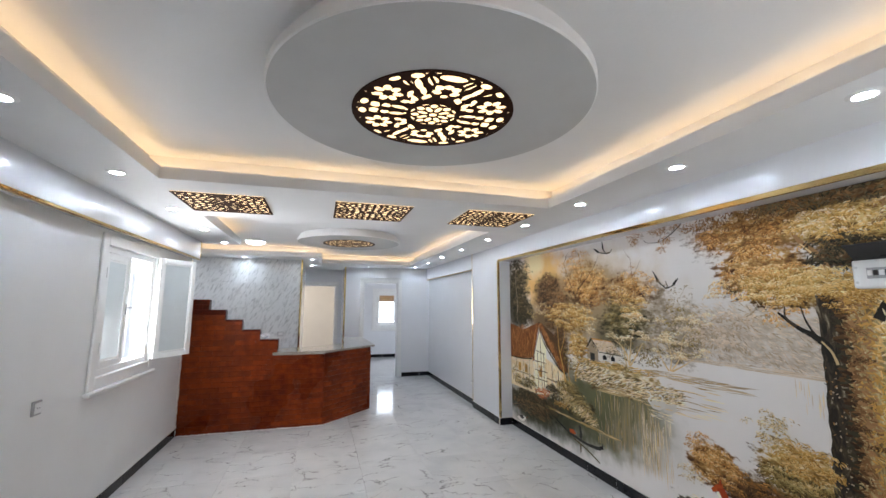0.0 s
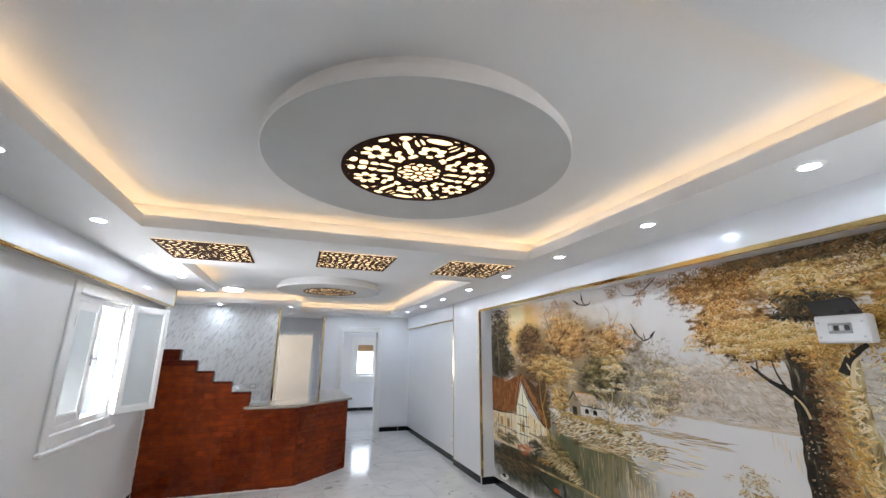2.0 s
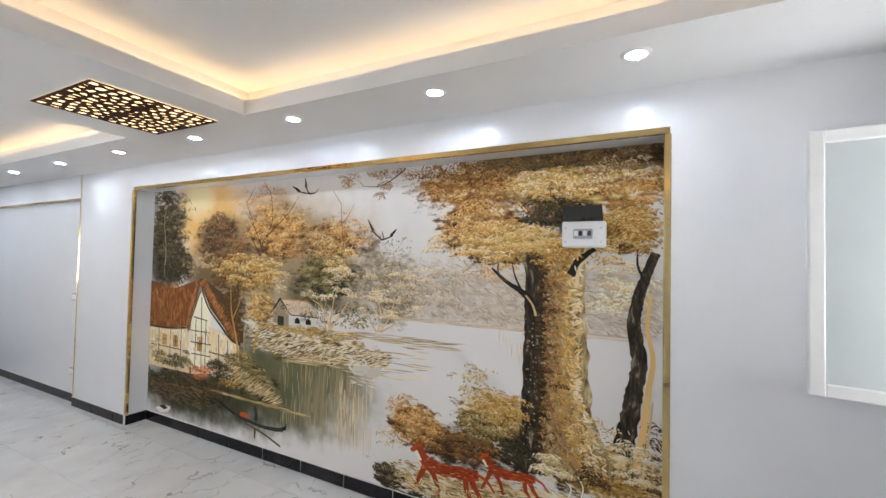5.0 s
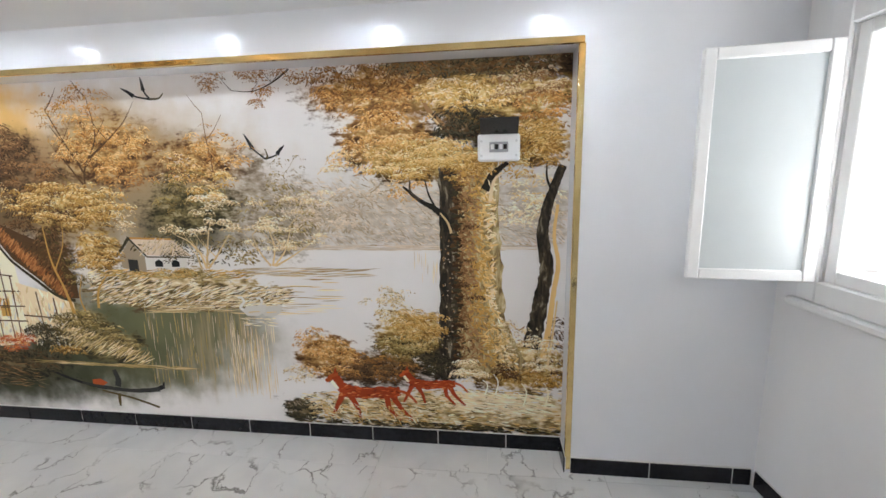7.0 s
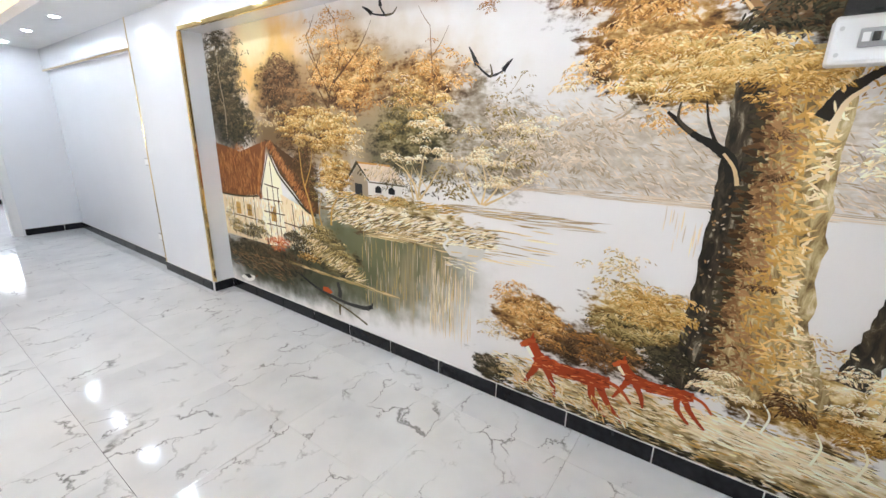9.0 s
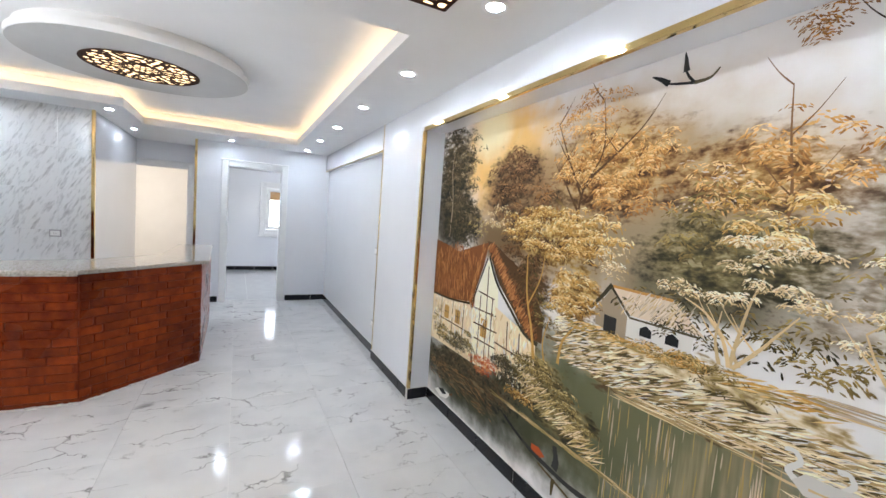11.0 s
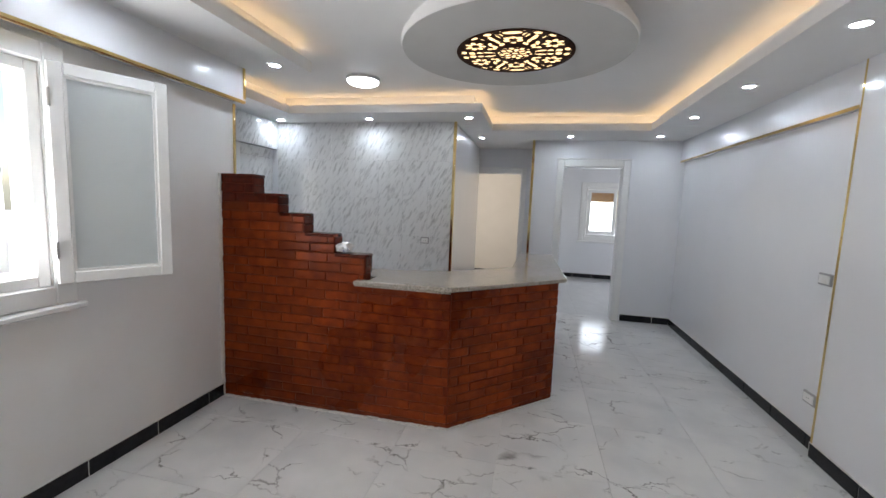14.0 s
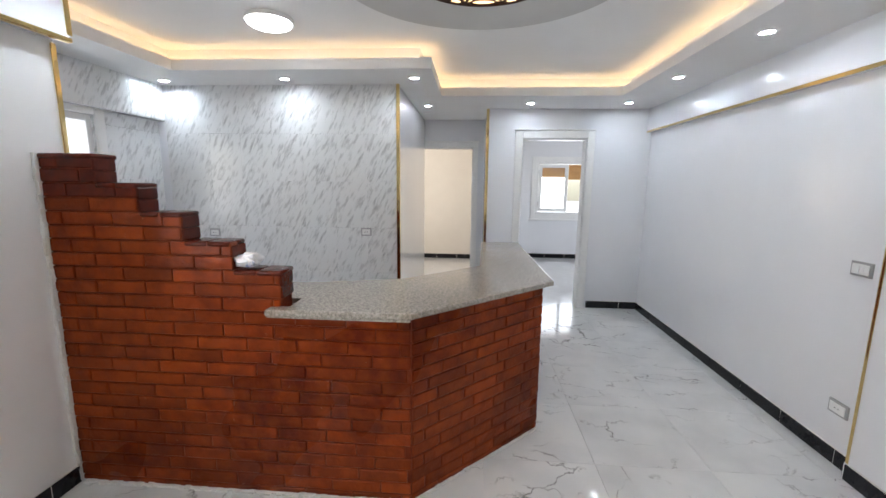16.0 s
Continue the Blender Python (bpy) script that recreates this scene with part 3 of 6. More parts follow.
def ceiling_grille(x, y, seed):
    t = thing("ceiling_grille", "square dark brown fretwork light panel in the ceiling", "ceiling light", Matrix.Translation((x, y, LOW)), "square ceiling grilles")
    h = 0.315
    bm = bmesh.new()
    add_box(bm, -h + 0.004, -h + 0.004, -0.003, h - 0.004, h - 0.004, -0.0005)
    part("light_panel", bm, M_PANEL, t, "warm glowing panel")
    fret(FRET_SQUARE[seed], t, -0.0034)
    return t


ceiling_disc(2.94, 3.40, "round grey ceiling disc with lit brown fretwork")
ceiling_disc(2.85, 7.73, "round grey ceiling disc with lit brown fretwork")
ceiling_grille(1.72, 5.23, 0), ceiling_grille(2.87, 5.20, 1), ceiling_grille(3.97, 5.17, 2)


def downlight(x, y):
    if downlight.first is None:
        t = thing("downlight", "small round recessed cool white ceiling spotlight", "downlight", Matrix.Translation((x, y, LOW)), "ceiling spotlights")
        bm = bmesh.new()
        prof = [(0.037, -0.0005), (0.038, -0.008), (0.047, -0.008), (0.058, -0.0005)]
        n = 28
        rows = [[bm.verts.new((q * math.cos(2 * math.pi * i / n), q * math.sin(2 * math.pi * i / n), z)) for q, z in prof] for i in range(n)]
        for i in range(n):
            for j in range(3):
                bm.faces.new((rows[i][j], rows[(i + 1) % n][j], rows[(i + 1) % n][j + 1], rows[i][j + 1]))
        part("bezel", bm, M_PVC, t, smooth=True)
        bm = bmesh.new()
        add_disc(bm, 0, 0, -0.0025, -0.001, 0.0365, n=24)
        part("lens", bm, M_LAMP, t, "glowing lens")
        downlight.first = t
        return t
    return copy_thing(downlight.first, Matrix.Translation((x, y, LOW)))


downlight.first = None
for y in (2.60, 3.47, 4.40, 5.33, 6.30, 7.30, 8.30, 9.30, 10.35):
    downlight(4.44, y)
for y in (1.75, 2.65, 3.58, 4.55, 5.55, 6.55, 7.55):
    downlight(1.24, y)
for x, y in ((0.08, 9.32), (1.20, 9.28), (2.31, 9.27), (2.29, 10.52), (3.42, 10.38)):
    downlight(x, y)
dome = thing("dome_light", "round flush white ceiling lamp, switched on", "ceiling light", Matrix.Translation((1.478, 8.478, HIGH)))
bm = bmesh.new()
add_disc(bm, 0, 0, -0.028, -0.0005, 0.150, n=40)
part("base", bm, M_PVC, dome, "white base ring")
bm = bmesh.new()
bmesh.ops.create_uvsphere(bm, u_segments=32, v_segments=12, radius=0.140)
bmesh.ops.scale(bm, vec=(1, 1, 0.28), verts=bm.verts)
bmesh.ops.translate(bm, vec=(0, 0, -0.030), verts=bm.verts)
part("diffuser", bm, M_DOME, dome, "glowing diffuser", smooth=True)

# ---- brick counter ----
def varnished_brick():
    """Orange-brown varnish over brick, patchy, with pale chips and specks."""
    m = material("varnished_brick", (0.10, 0.0115, 0.0022), 0.30, second=(0.27, 0.045, 0.0072), grain=11, bump=0.4, bump_grain=45, vary=0.22, rough_vary=0.12)
    n, l = m.node_tree.nodes, m.node_tree.links
    b = n["Principled BSDF"]
    b.inputs["Specular IOR Level"].default_value = 0.16
    co, t, r, x = n.new("ShaderNodeTexCoord"), n.new("ShaderNodeTexNoise"), n.new("ShaderNodeMapRange"), n.new("ShaderNodeMix")
    info, add = n.new("ShaderNodeObjectInfo"), n.new("ShaderNodeVectorMath")
    l.new(co.outputs["Object"], add.inputs[0]), l.new(info.outputs["Location"], add.inputs[1])
    for link in [q for q in l if q.from_node.type == "TEX_COORD" and q.to_node.type == "TEX_NOISE"]:
        l.new(add.outputs["Vector"], link.to_socket)
    t.inputs["Scale"].default_value, t.inputs["Detail"].default_value, t.inputs["Roughness"].default_value = 46, 5, 0.7
    r.inputs["From Min"].default_value, r.inputs["From Max"].default_value = 0.70, 0.74
    r.inputs["To Max"].default_value = 0.75
    x.data_type = "RGBA"
    x.inputs["B"].default_value = (0.55, 0.42, 0.32, 1)
    under = b.inputs["Base Color"].links[0].from_socket
    l.new(add.outputs["Vector"], t.inputs["Vector"]), l.new(t.outputs["Fac"], r.inputs["Value"]), l.new(r.outputs["Result"], x.inputs["Factor"])
    l.new(under, x.inputs["A"]), l.new(x.outputs["Result"], b.inputs["Base Color"])
    return m


M_BRICK = varnished_brick()
M_CAP = material("dark_varnished_brick", (0.058, 0.0065, 0.0025), 0.25, second=(0.125, 0.016, 0.005), grain=20, bump=0.25, bump_grain=40, vary=0.2, rough_vary=0.1)
M_JOINT = material("stained_mortar", (0.095, 0.011, 0.0025), 0.5, second=(0.19, 0.028, 0.006), grain=50, bump=0.5, bump_grain=90)
M_CAP.node_tree.nodes["Principled BSDF"].inputs["Specular IOR Level"].default_value = 0.25
M_JOINT.node_tree.nodes["Principled BSDF"].inputs["Specular IOR Level"].default_value = 0.15
M_GRANITE = material("grey_granite", (0.21, 0.185, 0.16), 0.10, second=(0.48, 0.43, 0.38), grain=620, spread=(0.40, 0.60), coat=0.2)
counter = thing("brick_counter", "dark red varnished brick counter stepping down from the wall", "counter")
PITCH, BASE = 0.0635, -0.030
STEPS = ((18, 1.968), (20, 1.745), (22, 1.525), (24, 1.330), (26, 1.135))   # courses, right end
core = bmesh.new()
THICK = 0.125
prism(core, [(0.885, 7.456), (2.556, 7.456), (3.243, 8.118), (3.243, 9.60), (3.11, 9.60), (3.11, 8.175), (2.50, 7.585), (0.885, 7.585)], 0, 0.922)
part("mortar", core, M_JOINT, counter, "dark red stained mortar")
z = 0.9225
for n, x in STEPS:
    top = BASE + n * PITCH - 0.004
    core = bmesh.new()
    add_box(core, 0.885, 7.4565, z, x - 0.006, 7.450 + THICK - 0.004, top)
    z = top + 0.0002
    part("mortar", core, M_JOINT, counter, "dark red stained mortar")
BRICKS = {}
brick_rnd = random.Random(5)


def brick(x, z, long, m, mat=M_BRICK, high=0.0575, deep=0.06, name="brick", round_edge=0.004):
    key = (round(long, 2), mat.name, round(high, 3), round(deep, 3))
    if key not in BRICKS:
        bm = bmesh.new()
        add_box(bm, 0.003, 0, 0, key[0] - 0.003, deep, high)
        bevel(bm, round_edge, 1)
        BRICKS[key] = mesh_of("brick", bm, mat)
    ob = new(name, BRICKS[key])
    ob.parent = counter
    ob.matrix_local = m @ Matrix.Translation((x, brick_rnd.uniform(-0.0025, 0.0015), z)) @ Matrix.Rotation(brick_rnd.uniform(-0.006, 0.006), 4, "Y")


def course_row(x0, x1, z, shift, m, mat=M_BRICK, high=0.0575):
    x = x0 - shift
    while x < x1 - 0.005:
        a, b = max(x, x0), min(x + 0.238, x1)
        if b - a > 0.03:
            brick(a, z, b - a, m, mat, high)
        x += 0.238


FRONT = Matrix.Translation((0, 7.450, 0))
ANGLE = Matrix.Translation((2.560, 7.452, 0)) @ Matrix.Rotation(math.atan2(0.666, 0.690), 4, "Z")
RETURN = Matrix.Translation((3.250, 8.120, 0)) @ Matrix.Rotation(radians(90), 4, "Z")
for k in range(15):
    z = max(BASE + k * PITCH + 0.003, 0.006)
    high = BASE + (k + 1) * PITCH - 0.003 - z
    if z + high > 0.922:
        high = 0.922 - z
    sh = (0.119 if k % 2 else 0.0) + brick_rnd.uniform(0, 0.05)
    course_row(0.876, 2.558, z, sh, FRONT, high=high)
    course_row(0.004, 0.954, z, sh * 0.7 + 0.06, ANGLE, high=high)
    course_row(0.006, 1.48, z, sh, RETURN, high=high)
for k in range(15, 26):
    right = max(x for n, x in STEPS if n > k)
    z = BASE + k * PITCH + 0.003
    sh = (0.119 if k % 2 else 0.0) + brick_rnd.uniform(0, 0.05)
    course_row(0.876, right, z, sh, FRONT, M_CAP if k > 22 else M_BRICK, high=0.0575)
# rounded caps lying across each step
last = 0.888
for (n, x), (_, x_next) in zip(STEPS, STEPS[1:] + ((0, 0.872),)):
    top = BASE + n * PITCH
    for a, b in ((x_next + 0.004, (x_next + x) / 2), ((x_next + x) / 2, x + 0.004)):
        key = ("cap", round(b - a, 2))
        if key not in BRICKS:
            bm = bmesh.new()
            add_box(bm, 0.002, 0, 0, key[1] - 0.002, THICK + 0.014, 0.024)
            bevel(bm, 0.010, 2)
            BRICKS[key] = mesh_of("cap_brick", bm, M_CAP, True)
        ob = new("cap_brick", BRICKS[key])
        ob.parent = counter
        ob.matrix_local = Matrix.Translation((a, 7.443, top - 0.022))
    # the riser end that faces the room beyond
    for i in (0, 1):
        key = ("end", 0)
        if key not in BRICKS:
            bm = bmesh.new()
            add_box(bm, 0, 0.004, 0, 0.012, THICK - 0.004, 0.0535)
            bevel(bm, 0.004, 1)
            BRICKS[key] = mesh_of("brick", bm, M_CAP)
        ob = new("brick", BRICKS[key])
        ob.parent = counter
        ob.matrix_local = Matrix.Translation((x - 0.007, 7.450, top - 0.0160 - 0.0555 * (i + 1)))
# pale plaster run where the bricks meet wall and floor
bm = bmesh.new()
gr = random.Random(3)
for k in range(52):
    add_box(bm, 0.8705, 7.436 - gr.uniform(0.0, 0.010), 0.012 + k * 0.031, 0.880 + gr.uniform(0.0, 0.009), 7.4475, 0.0425 + k * 0.031)
for k in range(60):
    x = 0.90 + k * 0.0277
    w = gr.uniform(0.008, 0.022)
    add_box(bm, x, 7.448 - w, 0.0, x + 0.0275, 7.452, gr.uniform(0.004, 0.014))
for k in range(34):
    x = 0.004 + k * 0.0279
    add_box(bm, x, -gr.uniform(0.006, 0.018), 0.0, x + 0.0277, 0.002, gr.uniform(0.004, 0.012), m=ANGLE)
part("plaster_joint", bm, M_GROUT, counter, "rough white plaster joint along the base")

top = thing("worktop", "speckled grey granite worktop on the brick counter", "worktop")
bm = bmesh.new()
outline = [(1.915, 7.388), (2.566, 7.405), (3.305, 8.095), (3.262, 9.68), (2.905, 9.64), (2.885, 8.485), (2.43, 8.045), (1.95, 7.90), (1.02, 7.88), (1.02, 7.588), (2.012, 7.588), (2.012, 7.448), (1.915, 7.446)]
prism(bm, outline, 0.923, 0.953)
bevel(bm, 0.007, 2)
part("slab", bm, M_GRANITE, top)
boxes("edge_strip", M_GRANITE, (0, 0, 0.9232, 0.642, 0.02, 0.932), parent=top, label="worn pale underside edge", m=Matrix.Translation((1.92, 7.398, -0.008)))

bag = thing("crumpled_packet", "crumpled white and blue paper packet on a brick step", "packet", Matrix.Translation((1.80, 7.50, BASE + 18 * PITCH + 0.011)))
bm = bmesh.new()
bmesh.ops.create_icosphere(bm, subdivisions=3, radius=0.05)
for v in bm.verts:
    k = 1 + 0.55 * noise.noise(v.co * 38) + 0.25 * noise.noise(v.co * 90)
    v.co = Vector((v.co.x * k * 1.25, v.co.y * k * 0.8, max(0.0, v.co.z * k * 0.75 + 0.026)))
part("paper", bm, material("crumpled_paper", (0.78, 0.78, 0.8), 0.5, second=(0.10, 0.16, 0.38), grain=22, spread=(0.56, 0.62)), bag)

# ---- sockets and switches ----
def socket(name, m, label, wide=0.12, high=0.078, switch=False):
    t = thing(name, label, "wall switch" if switch else "wall socket", m)
    bm = bmesh.new()
    add_box(bm, -wide / 2, -0.012, -high / 2, wide / 2, -0.0005, high / 2)
    bevel(bm, 0.004, 2)
    plate = part("plate", bm, M_GREYPL, t, "grey surround")
    bm = bmesh.new()
    add_box(bm, -wide / 2 + 0.012, -0.017, -high / 2 + 0.012, wide / 2 - 0.012, -0.0125, high / 2 - 0.012)
    bevel(bm, 0.002, 1)
    part("insert", bm, M_SOCKET, plate, "white insert")
    bm = bmesh.new()
    if switch:
        add_box(bm, -0.022, -0.020, -0.018, -0.002, -0.0172, 0.018)
        add_box(bm, 0.002, -0.020, -0.018, 0.022, -0.0172, 0.018)
        part("rocker", bm, M_SOCKET, plate)
    else:
        for x in (-0.010, 0.010):
            v = add_disc(bm, 0, 0, 0.0172, 0.0182, 0.0035, n=10)
            bmesh.ops.transform(bm, matrix=Matrix.Translation((x, 0, 0)) @ Matrix.Rotation(radians(90), 4, "X"), verts=v)
        part("pin_hole", bm, M_DARKPL, plate)
    return t


east = Matrix.Rotation(radians(-90), 4, "Z")
west = Matrix.Rotation(radians(90), 4, "Z")
socket("wall_switch", Matrix.Translation((4.85, 7.955, 1.095)) @ east, "grey and white light switch on the wall", switch=True)
socket("wall_socket", Matrix.Translation((4.85, 7.945, 0.318)) @ east, "grey and white socket low on the wall")
socket("wall_socket", Matrix.Translation((WEST, 4.776, 0.95)) @ west, "grey and white socket under the window side", 0.085, 0.085)
socket("wall_socket", Matrix.Translation((1.825, 9.496, 1.045)), "white socket on the kitchen tiles", 0.10, 0.075)
socket("wall_socket", Matrix.Translation((0.335, 9.496, 1.010)), "white socket on the kitchen tiles", 0.10, 0.075)

# ---- electrical box ----
fuse = thing("fuse_box", "white fuse box with raised smoked lid on the mural", "fuse box", Matrix.Translation((4.962, 2.848, 1.712)) @ east)
bm = bmesh.new()
add_box(bm, -0.105, -0.075, -0.068, 0.105, -0.0005, 0.066)
bevel(bm, 0.012, 2)
case = part("case", bm, M_SOCKET, fuse, "white plastic case")
row = part("breaker_row", box_bm((-0.046, -0.083, -0.024, 0.046, -0.0755, 0.026), edge=0.002), M_GREYPL, fuse, "grey breaker window")
for i in range(4):
    part("breaker_switch", box_bm((-0.040 + i * 0.021, -0.089, -0.010, -0.024 + i * 0.021, -0.0832, 0.014), edge=0.001), M_DARKPL if i % 2 else M_SOCKET, row)
for x in (-0.086, 0.086):
    for zz in (-0.04, 0.03):
        bm = bmesh.new()
        v = add_disc(bm, 0, 0, 0.0752, 0.0775, 0.006, n=10)
        bmesh.ops.transform(bm, matrix=Matrix.Translation((x, 0, zz)) @ Matrix.Rotation(radians(90), 4, "X"), verts=v)
        part("screw", bm, M_STEEL, case)
bm = bmesh.new()
add_box(bm, -0.095, -0.004, 0, 0.095, 0.004, 0.105, m=Matrix.Translation((0, -0.066, 0.064)) @ Matrix.Rotation(radians(48), 4, "X"))
bevel(bm, 0.003, 1)
part("lid", bm, M_DARKPL, fuse, "raised smoked lid")

# ---- the mural ----
def mural_ground():
    """Painted sky, glow, misty hills and water."""
    m = bpy.data.materials.new("mural_paint")
    m.use_nodes = True
    n, l = m.node_tree.nodes, m.node_tree.links
    b = n["Principled BSDF"]
    b.inputs["Roughness"].default_value = 0.5
    b.inputs["Specular IOR Level"].default_value = 0.2
    co, sep = n.new("ShaderNodeTexCoord"), n.new("ShaderNodeSeparateXYZ")
    l.new(co.outputs["Object"], sep.inputs[0])

    def noise_at(sy, sz, detail=4):
        mp, t = n.new("ShaderNodeMapping"), n.new("ShaderNodeTexNoise")
        mp.inputs["Scale"].default_value = (0, sy, sz)
        t.inputs["Scale"].default_value, t.inputs["Detail"].default_value = 1.0, detail
        l.new(co.outputs["Object"], mp.inputs["Vector"]), l.new(mp.outputs["Vector"], t.inputs["Vector"])
        return t.outputs["Fac"]

    def maths(op, a, c):
        q = n.new("ShaderNodeMath")
        q.operation = op
        for i, v in enumerate((a, c)):
            if isinstance(v, (int, float)):
                q.inputs[i].default_value = v
            else:
                l.new(v, q.inputs[i])
        return q.outputs[0]

    def band(v, a, c):
        r = n.new("ShaderNodeMapRange")
        r.interpolation_type = "SMOOTHSTEP"
        r.inputs["From Min"].default_value, r.inputs["From Max"].default_value = a, c
        l.new(v, r.inputs["Value"])
        return r.outputs["Result"]

    def over(under, colour, mask):
        x = n.new("ShaderNodeMix")
        x.data_type = "RGBA"
        if isinstance(under, tuple):
            x.inputs["A"].default_value = (*under, 1)
        else:
            l.new(under, x.inputs["A"])
        x.inputs["B"].default_value = (*colour, 1)
        l.new(mask, x.inputs["Factor"])
        return x.outputs["Result"]

    low, mid, fine, flat = noise_at(7, 7), noise_at(17, 36, 6), noise_at(48, 88, 6), noise_at(12, 60, 6)

    tuft = noise_at(7, 17, 4)

    def far_from(y, z, ry, rz):
        mp, ln = n.new("ShaderNodeMapping"), n.new("ShaderNodeVectorMath")
        mp.inputs["Scale"].default_value, mp.inputs["Location"].default_value = (0, 1 / ry, 1 / rz), (0, -y / ry, -z / rz)
        ln.operation = "DOT_PRODUCT"
        l.new(co.outputs["Object"], mp.inputs["Vector"]), l.new(mp.outputs["Vector"], ln.inputs[0]), l.new(mp.outputs["Vector"], ln.inputs[1])
        return ln.outputs["Value"], mp.outputs["Vector"]

    wobble = maths("MULTIPLY", maths("SUBTRACT", low, 0.5), 0.9)

    def near(y, z, ry, rz):
        return band(maths("ADD", far_from(y, z, ry, rz)[0], wobble), 1.0, 0.05)

    def texture_pair(g):
        rag = maths("ADD", maths("MULTIPLY", maths("SUBTRACT", mid, 0.5), 2.4), maths("MULTIPLY", maths("SUBTRACT", g, 0.5), 1.2))
        rag = maths("ADD", rag, maths("MULTIPLY", maths("SUBTRACT", tuft, 0.5), 2.4))
        tone = maths("ADD", maths("MULTIPLY", maths("SUBTRACT", g, 0.5), 0.85), maths("MULTIPLY", maths("SUBTRACT", mid, 0.5), 1.5))
        tone = maths("ADD", maths("ADD", tone, 0.5), maths("MULTIPLY", maths("SUBTRACT", tuft, 0.5), 1.7))
        return rag, tone

    pairs = {"fine": texture_pair(fine), "flat": texture_pair(flat)}

    def leafy(under, y, z, ry, rz, ramp, grain="fine", soft=0.0):
        """Ragged painted foliage with light tops and dark hollows."""
        d2, local = far_from(y, z, ry, rz)
        rag, tone = pairs[grain]
        mask = band(maths("ADD", d2, rag), 1.28 + soft, 0.62 - soft)
        lift, sp = n.new("ShaderNodeMath"), n.new("ShaderNodeSeparateXYZ")
        lift.operation, lift.inputs[1].default_value = "MULTIPLY_ADD", 0.17
        l.new(local, sp.inputs[0]), l.new(sp.outputs["Z"], lift.inputs[0]), l.new(tone, lift.inputs[2])
        r = n.new("ShaderNodeValToRGB")
        e = r.color_ramp.elements
        while len(e) < len(ramp):
            e.new(0.5)
        for k, c in enumerate(ramp):
            e[k].position, e[k].color = 0.12 + 0.76 * k / (len(ramp) - 1), (*c, 1)
        l.new(lift.outputs[0], r.inputs["Fac"])
        x = n.new("ShaderNodeMix")
        x.data_type = "RGBA"
        l.new(under, x.inputs["A"]), l.new(r.outputs["Color"], x.inputs["B"]), l.new(mask, x.inputs["Factor"])
        return x.outputs["Result"]

    dark = ((0.012, 0.010, 0.006), (0.045, 0.034, 0.016), (0.12, 0.082, 0.036), (0.28, 0.20, 0.10))
    rust = ((0.075, 0.030, 0.010), (0.23, 0.108, 0.030), (0.48, 0.27, 0.085), (0.80, 0.57, 0.28))
    gilt = ((0.085, 0.044, 0.012), (0.31, 0.18, 0.05), (0.64, 0.44, 0.16), (0.90, 0.76, 0.44))
    mist = ((0.50, 0.42, 0.33), (0.56, 0.48, 0.39), (0.63, 0.555, 0.47), (0.70, 0.64, 0.57))
    pale = ((0.10, 0.062, 0.024), (0.40, 0.28, 0.12), (0.74, 0.60, 0.36), (0.95, 0.88, 0.70))
    dusk = ((0.22, 0.17, 0.11), (0.32, 0.255, 0.18), (0.45, 0.38, 0.30), (0.60, 0.54, 0.47))
    umber = ((0.022, 0.012, 0.006), (0.075, 0.042, 0.018), (0.17, 0.095, 0.042), (0.31, 0.19, 0.09))
    moss = ((0.022, 0.019, 0.008), (0.075, 0.060, 0.022), (0.20, 0.155, 0.06), (0.46, 0.38, 0.20))
    col = over((0.81, 0.775, 0.755), (0.76, 0.725, 0.70), noise_at(2, 3))
    col = over(col, (0.62, 0.50, 0.37), near(5.3, 1.66, 1.4, 0.56))
    col = over(col, (0.40, 0.30, 0.18), near(5.25, 1.48, 1.3, 0.46))
    col = over(col, (0.84, 0.52, 0.18), near(6.0, 1.90, 0.62, 0.48))
    col = over(col, (0.92, 0.78, 0.48), near(6.10, 2.08, 0.26, 0.26))
    col = over(col, (0.36, 0.27, 0.16), near(4.80, 1.50, 0.55, 0.45))
    col = over(col, (0.26, 0.13, 0.045), near(5.75, 1.60, 0.50, 0.36))
    col = over(col, (0.19, 0.12, 0.055), near(5.95, 1.38, 0.45, 0.16))
    col = over(col, (0.055, 0.046, 0.026), near(6.60, 1.50, 0.34, 0.40))
    col = over(col, (0.15, 0.13, 0.072), near(4.60, 1.22, 0.50, 0.26))
    col = over(col, (0.46, 0.32, 0.17), near(5.15, 1.78, 0.50, 0.34))
    col = leafy(col, 3.40, 1.36, 1.05, 0.19, mist, soft=0.7)
    col = leafy(col, 4.18, 1.36, 0.34, 0.20, mist, soft=0.3)
    col = leafy(col, 4.28, 1.48, 0.20, 0.26, dusk, soft=0.3)
    col = leafy(col, 4.12, 1.34, 0.22, 0.12, mist)
    shore = maths("ADD", sep.outputs["Z"], maths("MULTIPLY", maths("SUBTRACT", noise_at(10, 2), 0.5), 0.035))
    col = over(col, (0.82, 0.79, 0.77), band(shore, 1.215, 1.165))
    streak = noise_at(22, 1.4, 5)
    col = over(col, (0.30, 0.28, 0.19), near(5.0, 0.62, 1.05, 0.48))
    col = over(col, (0.115, 0.120, 0.058), near(5.35, 0.55, 1.05, 0.46))
    col = over(col, (0.150, 0.150, 0.075), near(4.70, 0.74, 0.56, 0.24))
    col = over(col, (0.44, 0.35, 0.21), maths("MULTIPLY", near(4.55, 0.52, 0.34, 0.36), band(streak, 0.35, 0.75)))
    col = over(col, (0.050, 0.054, 0.028), near(6.2, 0.34, 1.3, 0.32))
